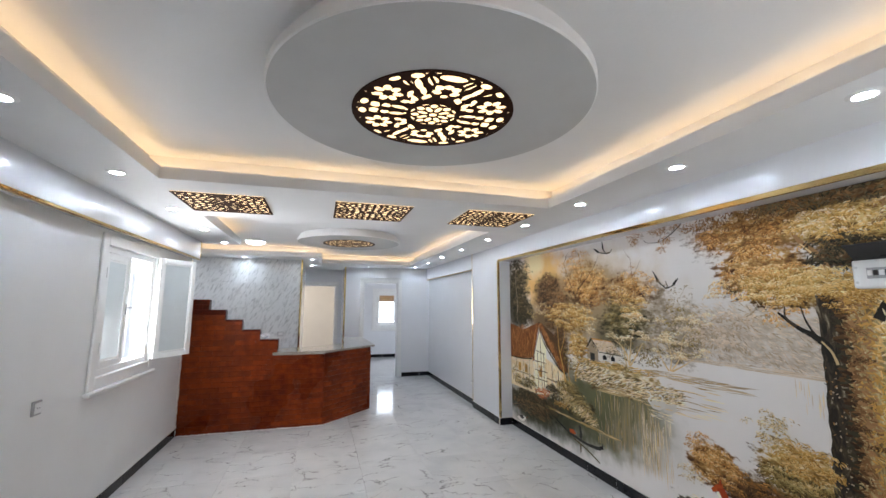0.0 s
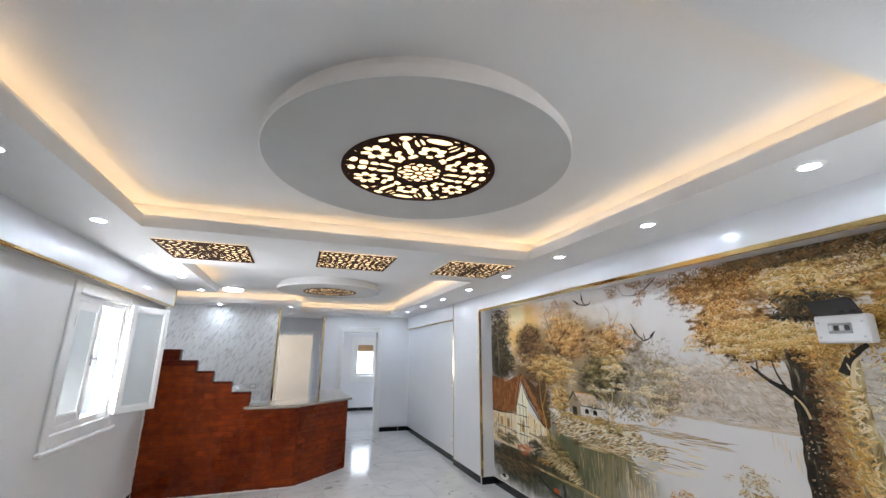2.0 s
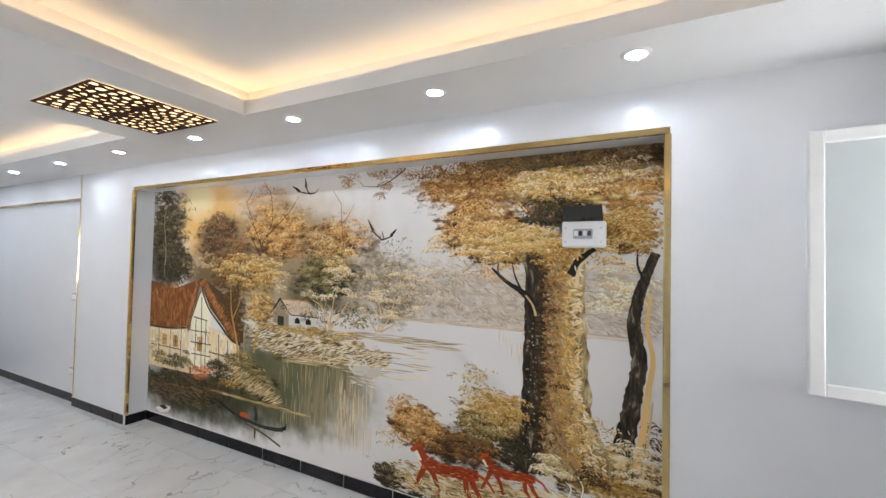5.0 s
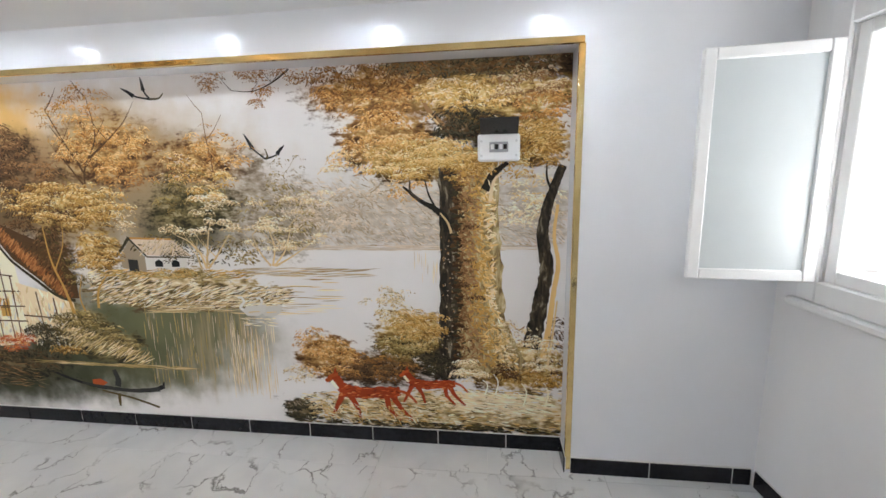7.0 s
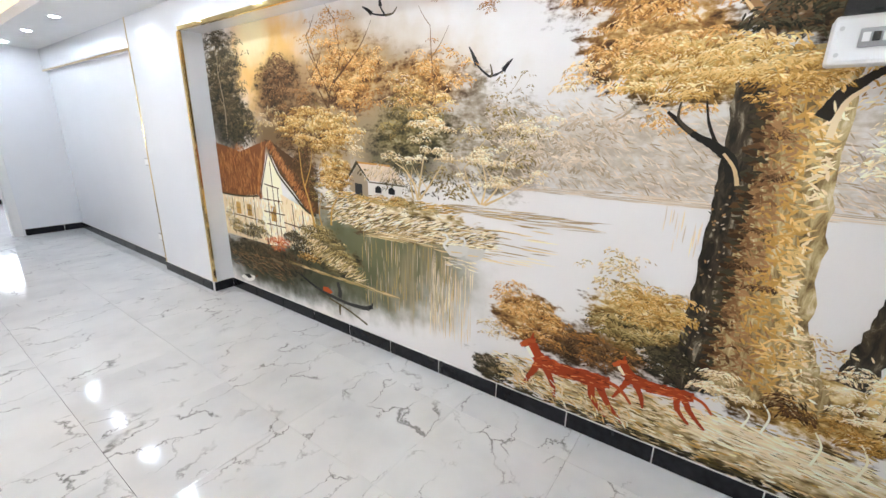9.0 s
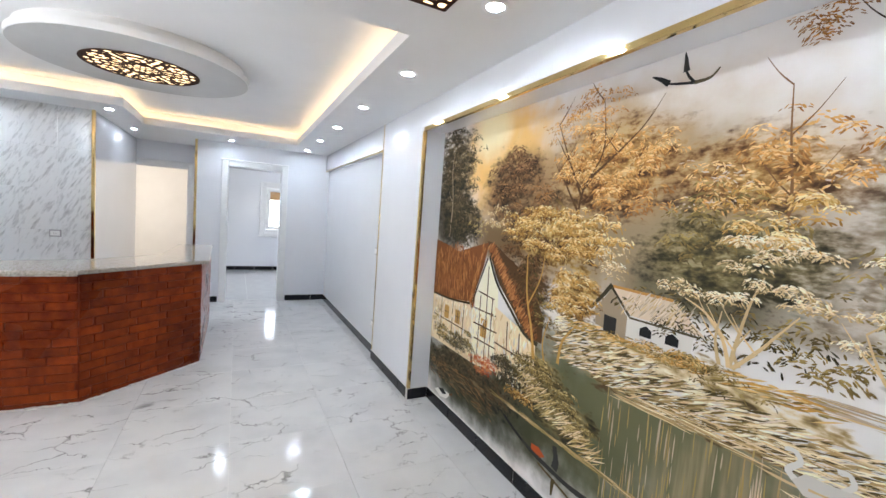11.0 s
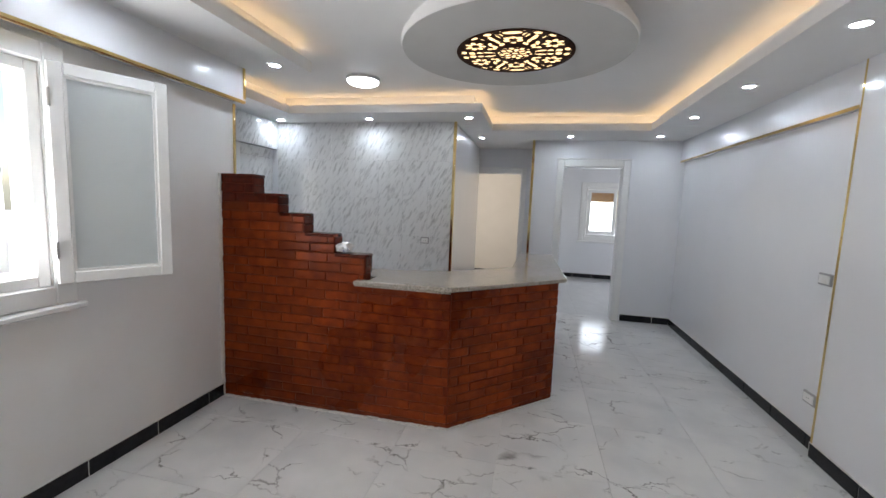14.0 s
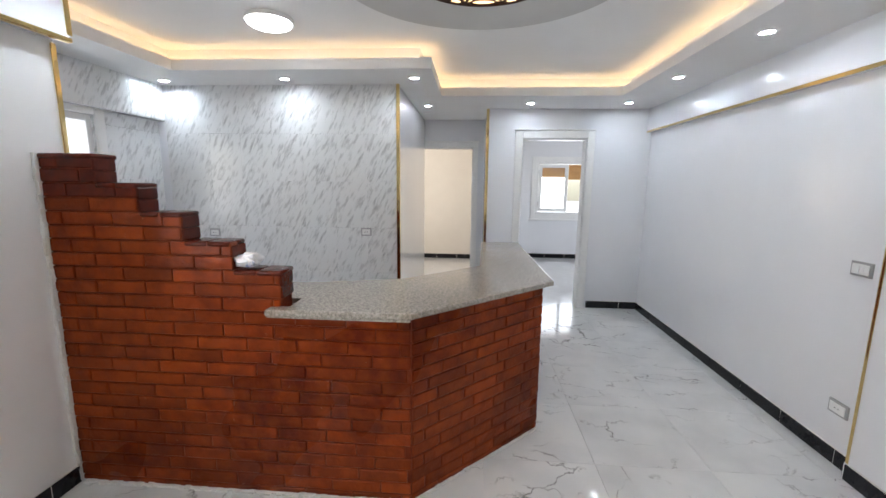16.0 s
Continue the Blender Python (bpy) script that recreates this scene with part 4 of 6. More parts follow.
    col = leafy(col, 5.12, 1.74, 0.34, 0.20, rust, soft=0.5)
    col = leafy(col, 4.55, 1.68, 0.26, 0.14, rust, soft=0.6)
    col = leafy(col, 4.62, 1.40, 0.30, 0.16, moss, soft=0.4)
    col = leafy(col, 4.06, 1.36, 0.20, 0.22, dusk, soft=0.3)
    col = leafy(col, 6.58, 1.78, 0.26, 0.42, dark, soft=0.3)
    col = leafy(col, 6.40, 1.48, 0.22, 0.16, dark, soft=0.3)
    col = leafy(col, 5.84, 1.70, 0.26, 0.20, umber, soft=0.4)
    col = leafy(col, 5.62, 1.56, 0.26, 0.14, umber, soft=0.4)
    col = leafy(col, 5.60, 1.16, 0.16, 0.22, umber, soft=0.3)
    col = leafy(col, 5.46, 1.42, 0.30, 0.16, gilt)
    col = leafy(col, 5.28, 1.16, 0.16, 0.13, gilt)
    col = leafy(col, 4.78, 0.92, 0.60, 0.13, pale, "flat")
    col = leafy(col, 5.50, 0.66, 0.24, 0.16, moss)
    col = leafy(col, 5.30, 0.54, 0.24, 0.12, moss, "flat")
    col = leafy(col, 6.25, 0.40, 0.56, 0.15, dark, soft=0.3)
    # the great tree and the undergrowth
    col = leafy(col, 2.95, 2.11, 0.62, 0.10, umber)
    col = leafy(col, 3.45, 2.00, 0.42, 0.15, rust, soft=0.2)
    col = leafy(col, 3.44, 1.76, 0.28, 0.16, rust)
    col = leafy(col, 3.30, 1.66, 0.26, 0.12, gilt)
    col = leafy(col, 3.00, 1.84, 0.20, 0.12, umber, soft=0.2)
    col = leafy(col, 2.85, 1.96, 0.42, 0.12, gilt)
    col = leafy(col, 2.66, 1.74, 0.18, 0.12, gilt)
    col = leafy(col, 2.64, 1.44, 0.16, 0.12, mist, soft=0.2)
    col = leafy(col, 3.56, 0.46, 0.36, 0.12, umber, soft=0.2)
    col = leafy(col, 3.34, 0.66, 0.22, 0.16, gilt)
    col = leafy(col, 3.86, 0.52, 0.20, 0.14, rust)
    col = leafy(col, 2.74, 0.50, 0.28, 0.16, gilt)
    col = leafy(col, 3.14, 0.50, 0.16, 0.10, dark)
    col = leafy(col, 3.02, 0.20, 0.95, 0.13, pale, "flat")
    col = leafy(col, 4.05, 0.17, 0.11, 0.08, dark)
    l.new(col, b.inputs["Base Color"])
    t = n.new("ShaderNodeTexNoise")
    t.inputs["Scale"].default_value = 140
    bp = n.new("ShaderNodeBump")
    bp.inputs["Strength"].default_value, bp.inputs["Distance"].default_value = 0.06, 0.004
    l.new(co.outputs["Object"], t.inputs["Vector"]), l.new(t.outputs["Fac"], bp.inputs["Height"]), l.new(bp.outputs["Normal"], b.inputs["Normal"])
    return m


def paint(name, *colours):
    """Brush marks that each take one shade of a range."""
    m = bpy.data.materials.new(name)
    m.use_nodes = True
    n, l = m.node_tree.nodes, m.node_tree.links
    g, r = n.new("ShaderNodeNewGeometry"), n.new("ShaderNodeValToRGB")
    e = r.color_ramp.elements
    while len(e) < len(colours):
        e.new(0.5)
    for i, c in enumerate(colours):
        e[i].position, e[i].color = i / (len(colours) - 1), (*c, 1)
    n["Principled BSDF"].inputs["Roughness"].default_value = 0.55
    n["Principled BSDF"].inputs["Specular IOR Level"].default_value = 0.2
    l.new(g.outputs["Random Per Island"], r.inputs["Fac"]), l.new(r.outputs["Color"], n["Principled BSDF"].inputs["Base Color"])
    return m


P_BARK = paint("paint_bark", (0.012, 0.010, 0.008), (0.035, 0.026, 0.018), (0.08, 0.058, 0.036))
P_WHITE = paint("paint_white", (0.62, 0.58, 0.52), (0.74, 0.71, 0.66), (0.82, 0.80, 0.76))
P_BLACK = paint("paint_black", (0.008, 0.008, 0.009), (0.02, 0.02, 0.02), (0.04, 0.038, 0.035))


def bark(name, *colours):
    m = bpy.data.materials.new(name)
    m.use_nodes = True
    n, l = m.node_tree.nodes, m.node_tree.links
    co, mp, t, r = n.new("ShaderNodeTexCoord"), n.new("ShaderNodeMapping"), n.new("ShaderNodeTexNoise"), n.new("ShaderNodeValToRGB")
    mp.inputs["Scale"].default_value = (0, 30, 11)
    t.inputs["Scale"].default_value, t.inputs["Detail"].default_value, t.inputs["Roughness"].default_value, t.inputs["Distortion"].default_value = 1.0, 7, 0.65, 0.6
    e = r.color_ramp.elements
    while len(e) < len(colours):
        e.new(0.5)
    for i, c in enumerate(colours):
        e[i].position, e[i].color = 0.30 + 0.42 * i / (len(colours) - 1), (*c, 1)
    l.new(co.outputs["Object"], mp.inputs["Vector"]), l.new(mp.outputs["Vector"], t.inputs["Vector"]), l.new(t.outputs["Fac"], r.inputs["Fac"])
    b = n["Principled BSDF"]
    b.inputs["Roughness"].default_value, b.inputs["Specular IOR Level"].default_value = 0.55, 0.2
    l.new(r.outputs["Color"], b.inputs["Base Color"])
    return m


M_BARK = bark("painted_dark_bark", (0.008, 0.007, 0.006), (0.025, 0.019, 0.013), (0.07, 0.05, 0.03), (0.42, 0.36, 0.26))
M_BARKLIT = bark("painted_lit_bark", (0.06, 0.036, 0.015), (0.28, 0.185, 0.075), (0.56, 0.43, 0.21), (0.86, 0.77, 0.56))


class Brush:
    """Collects flat brush marks on the picture plane: y along the wall, z up, in layers."""

    def __init__(self, seed):
        self.v, self.f, self.i, self.mats = [], [], [], []
        self.rnd = random.Random(seed)

    def slot(self, mat):
        if mat not in self.mats:
            self.mats.append(mat)
        return self.mats.index(mat)

    def shape(self, pts, mat, layer):
        x = -0.0004 - layer * 0.0005 - self.rnd.random() * 0.0004
        k = len(self.v)
        self.v += [(x, min(max(y, 2.489), 6.797), min(max(z, 0.091), 2.1585)) for y, z in pts]
        self.f.append(tuple(range(k, k + len(pts))))
        self.i.append(self.slot(mat))

    def dab(self, y, z, long, wide, angle, mat, layer, bend=0.0):
        c, s = math.cos(angle), math.sin(angle)
        self.shape([(y + a * c - e * s, z + a * s + e * c) for a, e in ((-long / 2, 0), (-long * 0.18, wide / 2 + bend), (long * 0.25, wide * 0.45 + bend), (long / 2, 0), (long * 0.2, -wide * 0.4 + bend), (-long * 0.22, -wide * 0.5 + bend))], mat, layer)

    def stroke(self, pts, w0, w1, mat, layer):
        """A tapering limb along a smooth line, with slightly uneven edges."""
        p = [pts[0], *pts, pts[-1]]
        line = []
        for a, b, c, d in zip(p, p[1:], p[2:], p[3:]):
            for i in range(8):
                t = i / 8
                line.append(tuple(0.5 * (2 * b[q] + (c[q] - a[q]) * t + (2 * a[q] - 5 * b[q] + 4 * c[q] - d[q]) * t * t + (3 * b[q] - a[q] - 3 * c[q] + d[q]) * t ** 3) for q in (0, 1)))
        line.append(pts[-1])
        x = -0.0004 - layer * 0.0005 - self.rnd.random() * 0.0004
        k, m = len(self.v), len(line)
        for i, (y, z) in enumerate(line):
            (ya, za), (yb, zb) = line[max(i - 1, 0)], line[min(i + 1, m - 1)]
            a = math.atan2(zb - za, yb - ya) + math.pi / 2
            h = (w0 + (w1 - w0) * i / (m - 1)) / 2
            for side in (1, -1):
                h2 = h * (1 + self.rnd.uniform(-0.12, 0.12)) * side
                self.v.append((x, min(max(y + h2 * math.cos(a), 2.489), 6.797), min(max(z + h2 * math.sin(a), 0.091), 2.1585)))
        for i in range(m - 1):
            self.f.append((k + 2 * i, k + 2 * i + 1, k + 2 * i + 3, k + 2 * i + 2))
            self.i.append(self.slot(mat))

    def tuft(self, y, z, r, mats, layer, thin=1.0):
        """One rounded spray of leaves, light on its crown and dark beneath."""
        g = self.rnd
        shift, last = g.uniform(-0.9, 0.7), len(mats) - 1
        for _ in range(int(26 * thin)):
            a, q = g.uniform(-0.25, math.pi + 0.25), math.sqrt(g.random())
            up = q * math.sin(a)
            tone = (up * 0.75 + 0.25) * last + shift + g.gauss(0, 0.45)
            droop = a - math.pi / 2
            droop = max(-1.1, min(1.1, droop)) * 0.8 + g.uniform(-0.45, 0.45)
            self.dab(y + r * q * math.cos(a) * 1.15, z + r * 0.62 * up, r * g.uniform(0.24, 0.52), r * g.uniform(0.07, 0.13), droop, mats[min(last, max(0, int(tone + 0.5)))], layer + 0.25 * up + g.random() * 0.15)

    def mass(self, y, z, ry, rz, count, r, mats, layer, thin=1.0):
        """Foliage of many tufts; each lies over the shaded foot of the one above."""
        g = self.rnd
        spots = []
        for _ in range(count):
            a, q = g.uniform(0, 2 * math.pi), math.sqrt(g.random()) * g.uniform(0.85, 1.15)
            spots.append((z + rz * q * math.sin(a), y + ry * q * math.cos(a)))
        for i, (pz, py) in enumerate(sorted(spots, reverse=True)):
            self.tuft(py, pz, r * g.uniform(0.7, 1.25), mats, layer + 1.2 * i / count, thin)

    def build(self, name, parent, label):
        me = bpy.data.meshes.new(name)
        me.from_pydata(self.v, [], self.f)
        for q in self.mats:
            me.materials.append(q)
        me.polygons.foreach_set("material_index", self.i)
        me.update()
        ob = new(name, me)
        ob.parent, ob["label"] = parent, label
        ob["kind"] = "stuff"
        ob.location = (4.9745, 0, 0)
        return ob


def family(name, *colours):
    """Paints from dark to light, each with a narrow range of its own."""
    return [paint(name, *[tuple(min(0.93, v * f * q) for v, q in zip(c, (1.24, 1.14, 1.02))) for f in (0.86, 1.0, 1.15)]) for c in colours]


F_GILT = family("paint_gilt", (0.10, 0.048, 0.012), (0.25, 0.135, 0.032), (0.45, 0.27, 0.075), (0.62, 0.455, 0.20), (0.78, 0.67, 0.42))
F_RUST = family("paint_rust", (0.11, 0.045, 0.014), (0.27, 0.125, 0.036), (0.45, 0.235, 0.070), (0.60, 0.37, 0.145), (0.72, 0.53, 0.28))
F_PALE = family("paint_pale", (0.17, 0.12, 0.055), (0.36, 0.265, 0.13), (0.56, 0.45, 0.27), (0.74, 0.65, 0.47), (0.86, 0.81, 0.68))
F_MOSS = family("paint_moss", (0.030, 0.025, 0.010), (0.080, 0.062, 0.022), (0.18, 0.135, 0.048), (0.34, 0.265, 0.105), (0.55, 0.46, 0.24))
F_FOG = family("paint_fog", (0.34, 0.285, 0.215), (0.44, 0.375, 0.30), (0.53, 0.465, 0.39), (0.62, 0.565, 0.50))
F_NIGHT = family("paint_night", (0.014, 0.013, 0.008), (0.036, 0.032, 0.018), (0.080, 0.068, 0.040), (0.16, 0.13, 0.075))
F_BROWN = family("paint_brown", (0.035, 0.018, 0.008), (0.085, 0.044, 0.018), (0.17, 0.092, 0.040), (0.30, 0.175, 0.080))
F_THATCH = family("paint_thatch", (0.085, 0.030, 0.010), (0.19, 0.070, 0.022), (0.31, 0.125, 0.040), (0.42, 0.195, 0.070))
F_FUR = family("paint_fur", (0.14, 0.018, 0.006), (0.30, 0.042, 0.012), (0.44, 0.085, 0.022), (0.60, 0.22, 0.08))

mural = thing("mural", "autumn lake and woodland mural filling the wall recess", "mural")
part("canvas", box_bm((4.975, 2.488, 0.088, 4.999, 6.799, 2.159)), mural_ground(), mural, "painted sky, mist and lake")


def boughs(k, pts, w, mat, layer, twigs=0):
    """A thin limb with side twigs."""
    k.stroke(pts, w, w * 0.25, mat, layer)
    for i in range(twigs):
        a = pts[1 + i % (len(pts) - 1)]
        s = -1 if i % 2 else 1
        g = k.rnd.uniform(0.05, 0.11)
        k.stroke([a, (a[0] + s * g * 0.5, a[1] + g * 0.55), (a[0] + s * g, a[1] + g * 1.3)], w * 0.45, w * 0.12, mat, layer)


def streaks(k, count, area, long, wide, angle, mats, layer, spread=0.2):
    """Short dry strokes scattered over area(u, v)."""
    r = k.rnd
    for _ in range(count):
        y, z = area(r.random(), r.random())
        k.dab(y, z, r.uniform(*long), r.uniform(*wide), angle + r.uniform(-spread, spread), r.choice(mats), layer + r.random() * 0.6)


# far hills, mist and the middle woods
k = Brush(11)
rr = k.rnd
streaks(k, 1500, lambda u, v: (2.50 + 1.65 * u, 1.20 + (0.10 + 0.28 * min(1, 0.35 + 1.1 * u)) * v), (0.02, 0.06), (0.003, 0.006), 0.5, F_FOG + F_FOG[2:], 0, 0.5)
k.mass(3.72, 1.40, 0.32, 0.14, 26, 0.075, F_FOG, 0.8)
k.mass(2.72, 1.42, 0.15, 0.13, 14, 0.06, F_PALE[2:], 0.8)
streaks(k, 160, lambda u, v: (2.62 + 1.5 * u, 1.175 + 0.03 * v), (0.06, 0.22), (0.002, 0.004), 0.0, F_FOG[1:], 1.6, 0.03)
# a rusty tree fading into mist
k.mass(4.60, 1.66, 0.30, 0.12, 26, 0.055, F_RUST[2:] + F_FOG[2:3], 1.5, thin=0.5)
k.mass(4.46, 1.80, 0.13, 0.16, 20, 0.050, F_RUST[1:], 2.0, thin=0.5)
k.mass(4.36, 1.72, 0.16, 0.08, 14, 0.048, F_RUST[1:], 2.2, thin=0.6)
k.mass(4.66, 1.52, 0.20, 0.14, 22, 0.055, F_MOSS[1:4], 2.2, thin=0.7)
k.mass(4.50, 1.54, 0.16, 0.10, 24, 0.050, F_GILT[1:], 3.4)
k.mass(4.66, 1.18, 0.34, 0.10, 26, 0.055, F_MOSS[:3], 2.4, thin=0.7)
k.mass(4.34, 1.18, 0.16, 0.12, 16, 0.05, F_MOSS[1:4], 2.4, thin=0.7)
boughs(k, [(4.47, 1.45), (4.46, 1.62), (4.48, 1.80), (4.49, 1.95)], 0.012, F_BROWN[2], 2.6, 4)
# pale umbrella trees on the shore
for pts in ([(4.57, 1.06), (4.60, 1.15), (4.66, 1.22), (4.74, 1.26)], [(4.57, 1.06), (4.55, 1.18), (4.53, 1.28), (4.50, 1.37)], [(4.56, 1.06), (4.50, 1.13), (4.45, 1.20), (4.40, 1.27)], [(4.60, 1.06), (4.62, 1.14), (4.61, 1.24)], [(4.54, 1.07), (4.56, 1.12), (4.52, 1.20)]):
    boughs(k, pts, 0.015, F_PALE[2], 4.6, 1)
for y, z, a, c in ((4.77, 1.285, 0.10, 0.020), (4.62, 1.275, 0.08, 0.022), (4.52, 1.395, 0.10, 0.026), (4.38, 1.30, 0.08, 0.022), (4.47, 1.33, 0.07, 0.02), (4.42, 1.44, 0.09, 0.02), (4.52, 1.47, 0.09, 0.02)):
    k.mass(y, z, a, c, 7, 0.038, F_PALE[1:], 5.0)
# frosted tree by the open water
k.mass(4.08, 1.36, 0.22, 0.18, 40, 0.050, F_MOSS[1:4] + F_FOG[:1], 2.6, thin=0.6)
boughs(k, [(4.04, 1.36), (4.03, 1.48), (4.04, 1.60)], 0.008, F_FOG[0], 3.0, 4)
for i in range(22):
    y, z = rr.uniform(3.84, 4.24), rr.uniform(1.16, 1.50)
    k.mass(y, z, 0.075, 0.012, 4, 0.034, F_PALE[2:], 4.4, thin=0.8)
k.mass(4.02, 1.60, 0.10, 0.12, 14, 0.04, F_FOG[:2] + F_MOSS[2:4], 3.0, thin=0.4)
for pts in ([(4.15, 1.08), (4.13, 1.20), (4.18, 1.36)], [(4.14, 1.08), (4.06, 1.18), (4.02, 1.32)], [(4.13, 1.08), (4.02, 1.14), (3.90, 1.22)], [(4.16, 1.08), (4.22, 1.16), (4.26, 1.26)]):
    boughs(k, pts, 0.013, F_BROWN[1] if pts[0][1] > 1.2 else F_PALE[2], 4.8, 3)
k.build("misty_woodland", mural, "misty far trees")

# the trees about the cottage
k = Brush(12)
rr = k.rnd
k.mass(6.60, 1.78, 0.20, 0.40, 70, 0.060, F_NIGHT, 0.2, thin=0.8)
k.mass(6.34, 1.86, 0.14, 0.24, 28, 0.055, F_NIGHT[1:] + F_MOSS[2:3], 0.5, thin=0.6)
k.mass(6.44, 1.46, 0.24, 0.16, 50, 0.060, F_NIGHT[:3], 0.8, thin=0.9)
k.mass(5.66, 1.34, 0.22, 0.12, 36, 0.060, F_BROWN[:3], 1.4, thin=0.9)
k.mass(6.20, 1.44, 0.10, 0.07, 8, 0.05, F_MOSS[2:], 0.8, thin=0.5)
boughs(k, [(6.60, 1.35), (6.58, 1.6), (6.62, 1.85), (6.60, 2.0)], 0.018, F_FOG[0], 1.8, 3)
k.mass(5.84, 1.72, 0.20, 0.16, 40, 0.065, F_BROWN, 1.0, thin=0.9)
k.mass(5.66, 1.58, 0.20, 0.12, 24, 0.06, F_BROWN[1:] + F_RUST[1:2], 1.3, thin=0.8)
k.mass(5.94, 1.50, 0.14, 0.09, 12, 0.06, F_PALE[1:4], 1.0, thin=0.5)
# tall orange trees
k.mass(5.12, 1.74, 0.28, 0.13, 44, 0.055, F_RUST[1:], 1.4)
k.mass(5.32, 1.86, 0.20, 0.16, 34, 0.050, F_RUST[1:], 1.8, thin=0.7)
k.mass(5.24, 2.04, 0.16, 0.09, 26, 0.042, F_RUST[1:4], 2.0, thin=0.5)
k.mass(5.46, 1.98, 0.12, 0.10, 18, 0.042, F_RUST[1:4], 2.0, thin=0.45)
k.mass(4.92, 1.80, 0.10, 0.08, 14, 0.045, F_RUST[2:], 2.1, thin=0.6)
k.mass(5.02, 1.60, 0.18, 0.08, 18, 0.05, F_RUST[1:4], 2.0, thin=0.7)
for pts in ([(5.30, 1.50), (5.28, 1.66), (5.18, 1.84), (5.20, 2.06)], [(5.28, 1.62), (5.38, 1.80), (5.48, 2.00)], [(5.24, 1.72), (5.10, 1.82), (5.00, 1.90)], [(5.30, 1.56), (5.40, 1.70), (5.44, 1.78)]):
    boughs(k, pts, 0.014, F_BROWN[1], 2.8, 4)
# thatched cottage: walls, beams, roofs
k.shape([(6.797, 0.92), (6.797, 0.52), (6.16, 0.52), (6.20, 0.92)], F_PALE[3], 3.0)
k.shape([(6.20, 0.93), (6.13, 0.52), (5.86, 0.56), (5.90, 1.08), (6.03, 1.24)], F_PALE[4], 3.1)
k.shape([(5.92, 0.96), (5.88, 0.56), (5.50, 0.60), (5.52, 0.84), (5.70, 0.90)], F_PALE[3], 3.0)
streaks(k, 500, lambda u, v: (5.52 + 1.26 * u, 0.54 + 0.38 * v), (0.03, 0.08), (0.006, 0.016), 1.5, F_PALE[2:] + [P_WHITE], 3.6, 0.5)
for a, c in (((6.02, 1.20), (6.00, 0.56)), ((6.12, 1.02), (5.93, 1.00)), ((6.17, 0.90), (5.90, 0.90)), ((6.14, 0.70), (5.88, 0.70)), ((5.78, 0.90), (5.76, 0.58)), ((5.66, 0.86), (5.64, 0.60)), ((5.90, 0.74), (5.54, 0.72)), ((6.64, 0.88), (6.64, 0.54)), ((6.46, 0.88), (6.46, 0.54)), ((6.30, 0.90), (6.30, 0.54)), ((6.78, 0.72), (6.20, 0.71)), ((6.09, 1.00), (6.09, 0.58)), ((5.95, 1.00), (5.95, 0.60)), ((6.16, 0.80), (5.88, 0.80))):
    k.stroke([a, c], 0.010, 0.008, F_BROWN[1], 4.3)
for y, z, h in ((6.03, 0.79, 0.06), (6.55, 0.78, 0.05), (6.38, 0.78, 0.05)):
    k.shape([(y - 0.036, z - h), (y + 0.036, z - h), (y + 0.036, z + h), (y - 0.036, z + h)], F_GILT[2], 4.6)
    k.stroke([(y, z - h), (y, z + h)], 0.006, 0.006, P_BARK, 5.0)
    k.stroke([(y - 0.036, z), (y + 0.036, z)], 0.005, 0.005, P_BARK, 5.0)
k.shape([(6.797, 1.315), (6.797, 0.885), (6.50, 0.89), (6.20, 0.93), (6.08, 1.20), (6.04, 1.35), (6.22, 1.31), (6.42, 1.255), (6.62, 1.29)], F_THATCH[1], 4.7)
k.shape([(6.06, 1.36), (5.98, 1.35), (5.80, 1.27), (5.62, 1.20), (5.47, 1.00), (5.47, 0.86), (5.60, 0.86), (5.72, 0.97), (5.90, 1.11), (6.00, 1.25)], F_BROWN[1], 4.7)
streaks(k, 1100, lambda u, v: (6.16 + 0.63 * u, 0.91 + v * (0.40 - 0.16 * abs(u - 0.45))), (0.03, 0.08), (0.003, 0.008), 1.45, F_THATCH + F_THATCH[1:3], 5.2, 0.16)
streaks(k, 260, lambda u, v: (6.20 - 0.12 * u + 0.03 * v, 0.95 + 0.36 * u + 0.02 * v), (0.03, 0.07), (0.004, 0.009), 1.9, F_THATCH[1:], 5.4, 0.2)
streaks(k, 700, lambda u, v: (6.02 - 0.50 * u, 1.33 - 0.34 * u - (0.04 + 0.10 * u) * v), (0.03, 0.08), (0.004, 0.009), 2.35, F_BROWN[:3] + F_THATCH[:2], 5.2, 0.25)
streaks(k, 420, lambda u, v: (6.04 - 0.46 * u - 0.05 * v, 1.33 - 0.46 * u + 0.015 * v), (0.03, 0.07), (0.005, 0.010), 2.3, F_THATCH[1:], 5.8, 0.15)
k.stroke([(6.02, 1.265), (5.925, 1.115), (5.75, 0.97), (5.62, 0.875), (5.50, 0.845)], 0.014, 0.024, F_NIGHT[1], 5.9)
k.stroke([(6.19, 0.93), (6.12, 1.08), (6.04, 1.25)], 0.012, 0.010, F_NIGHT[0], 5.9)
k.stroke([(6.79, 0.885), (6.50, 0.888), (6.22, 0.915)], 0.016, 0.014, F_NIGHT[1], 5.9)
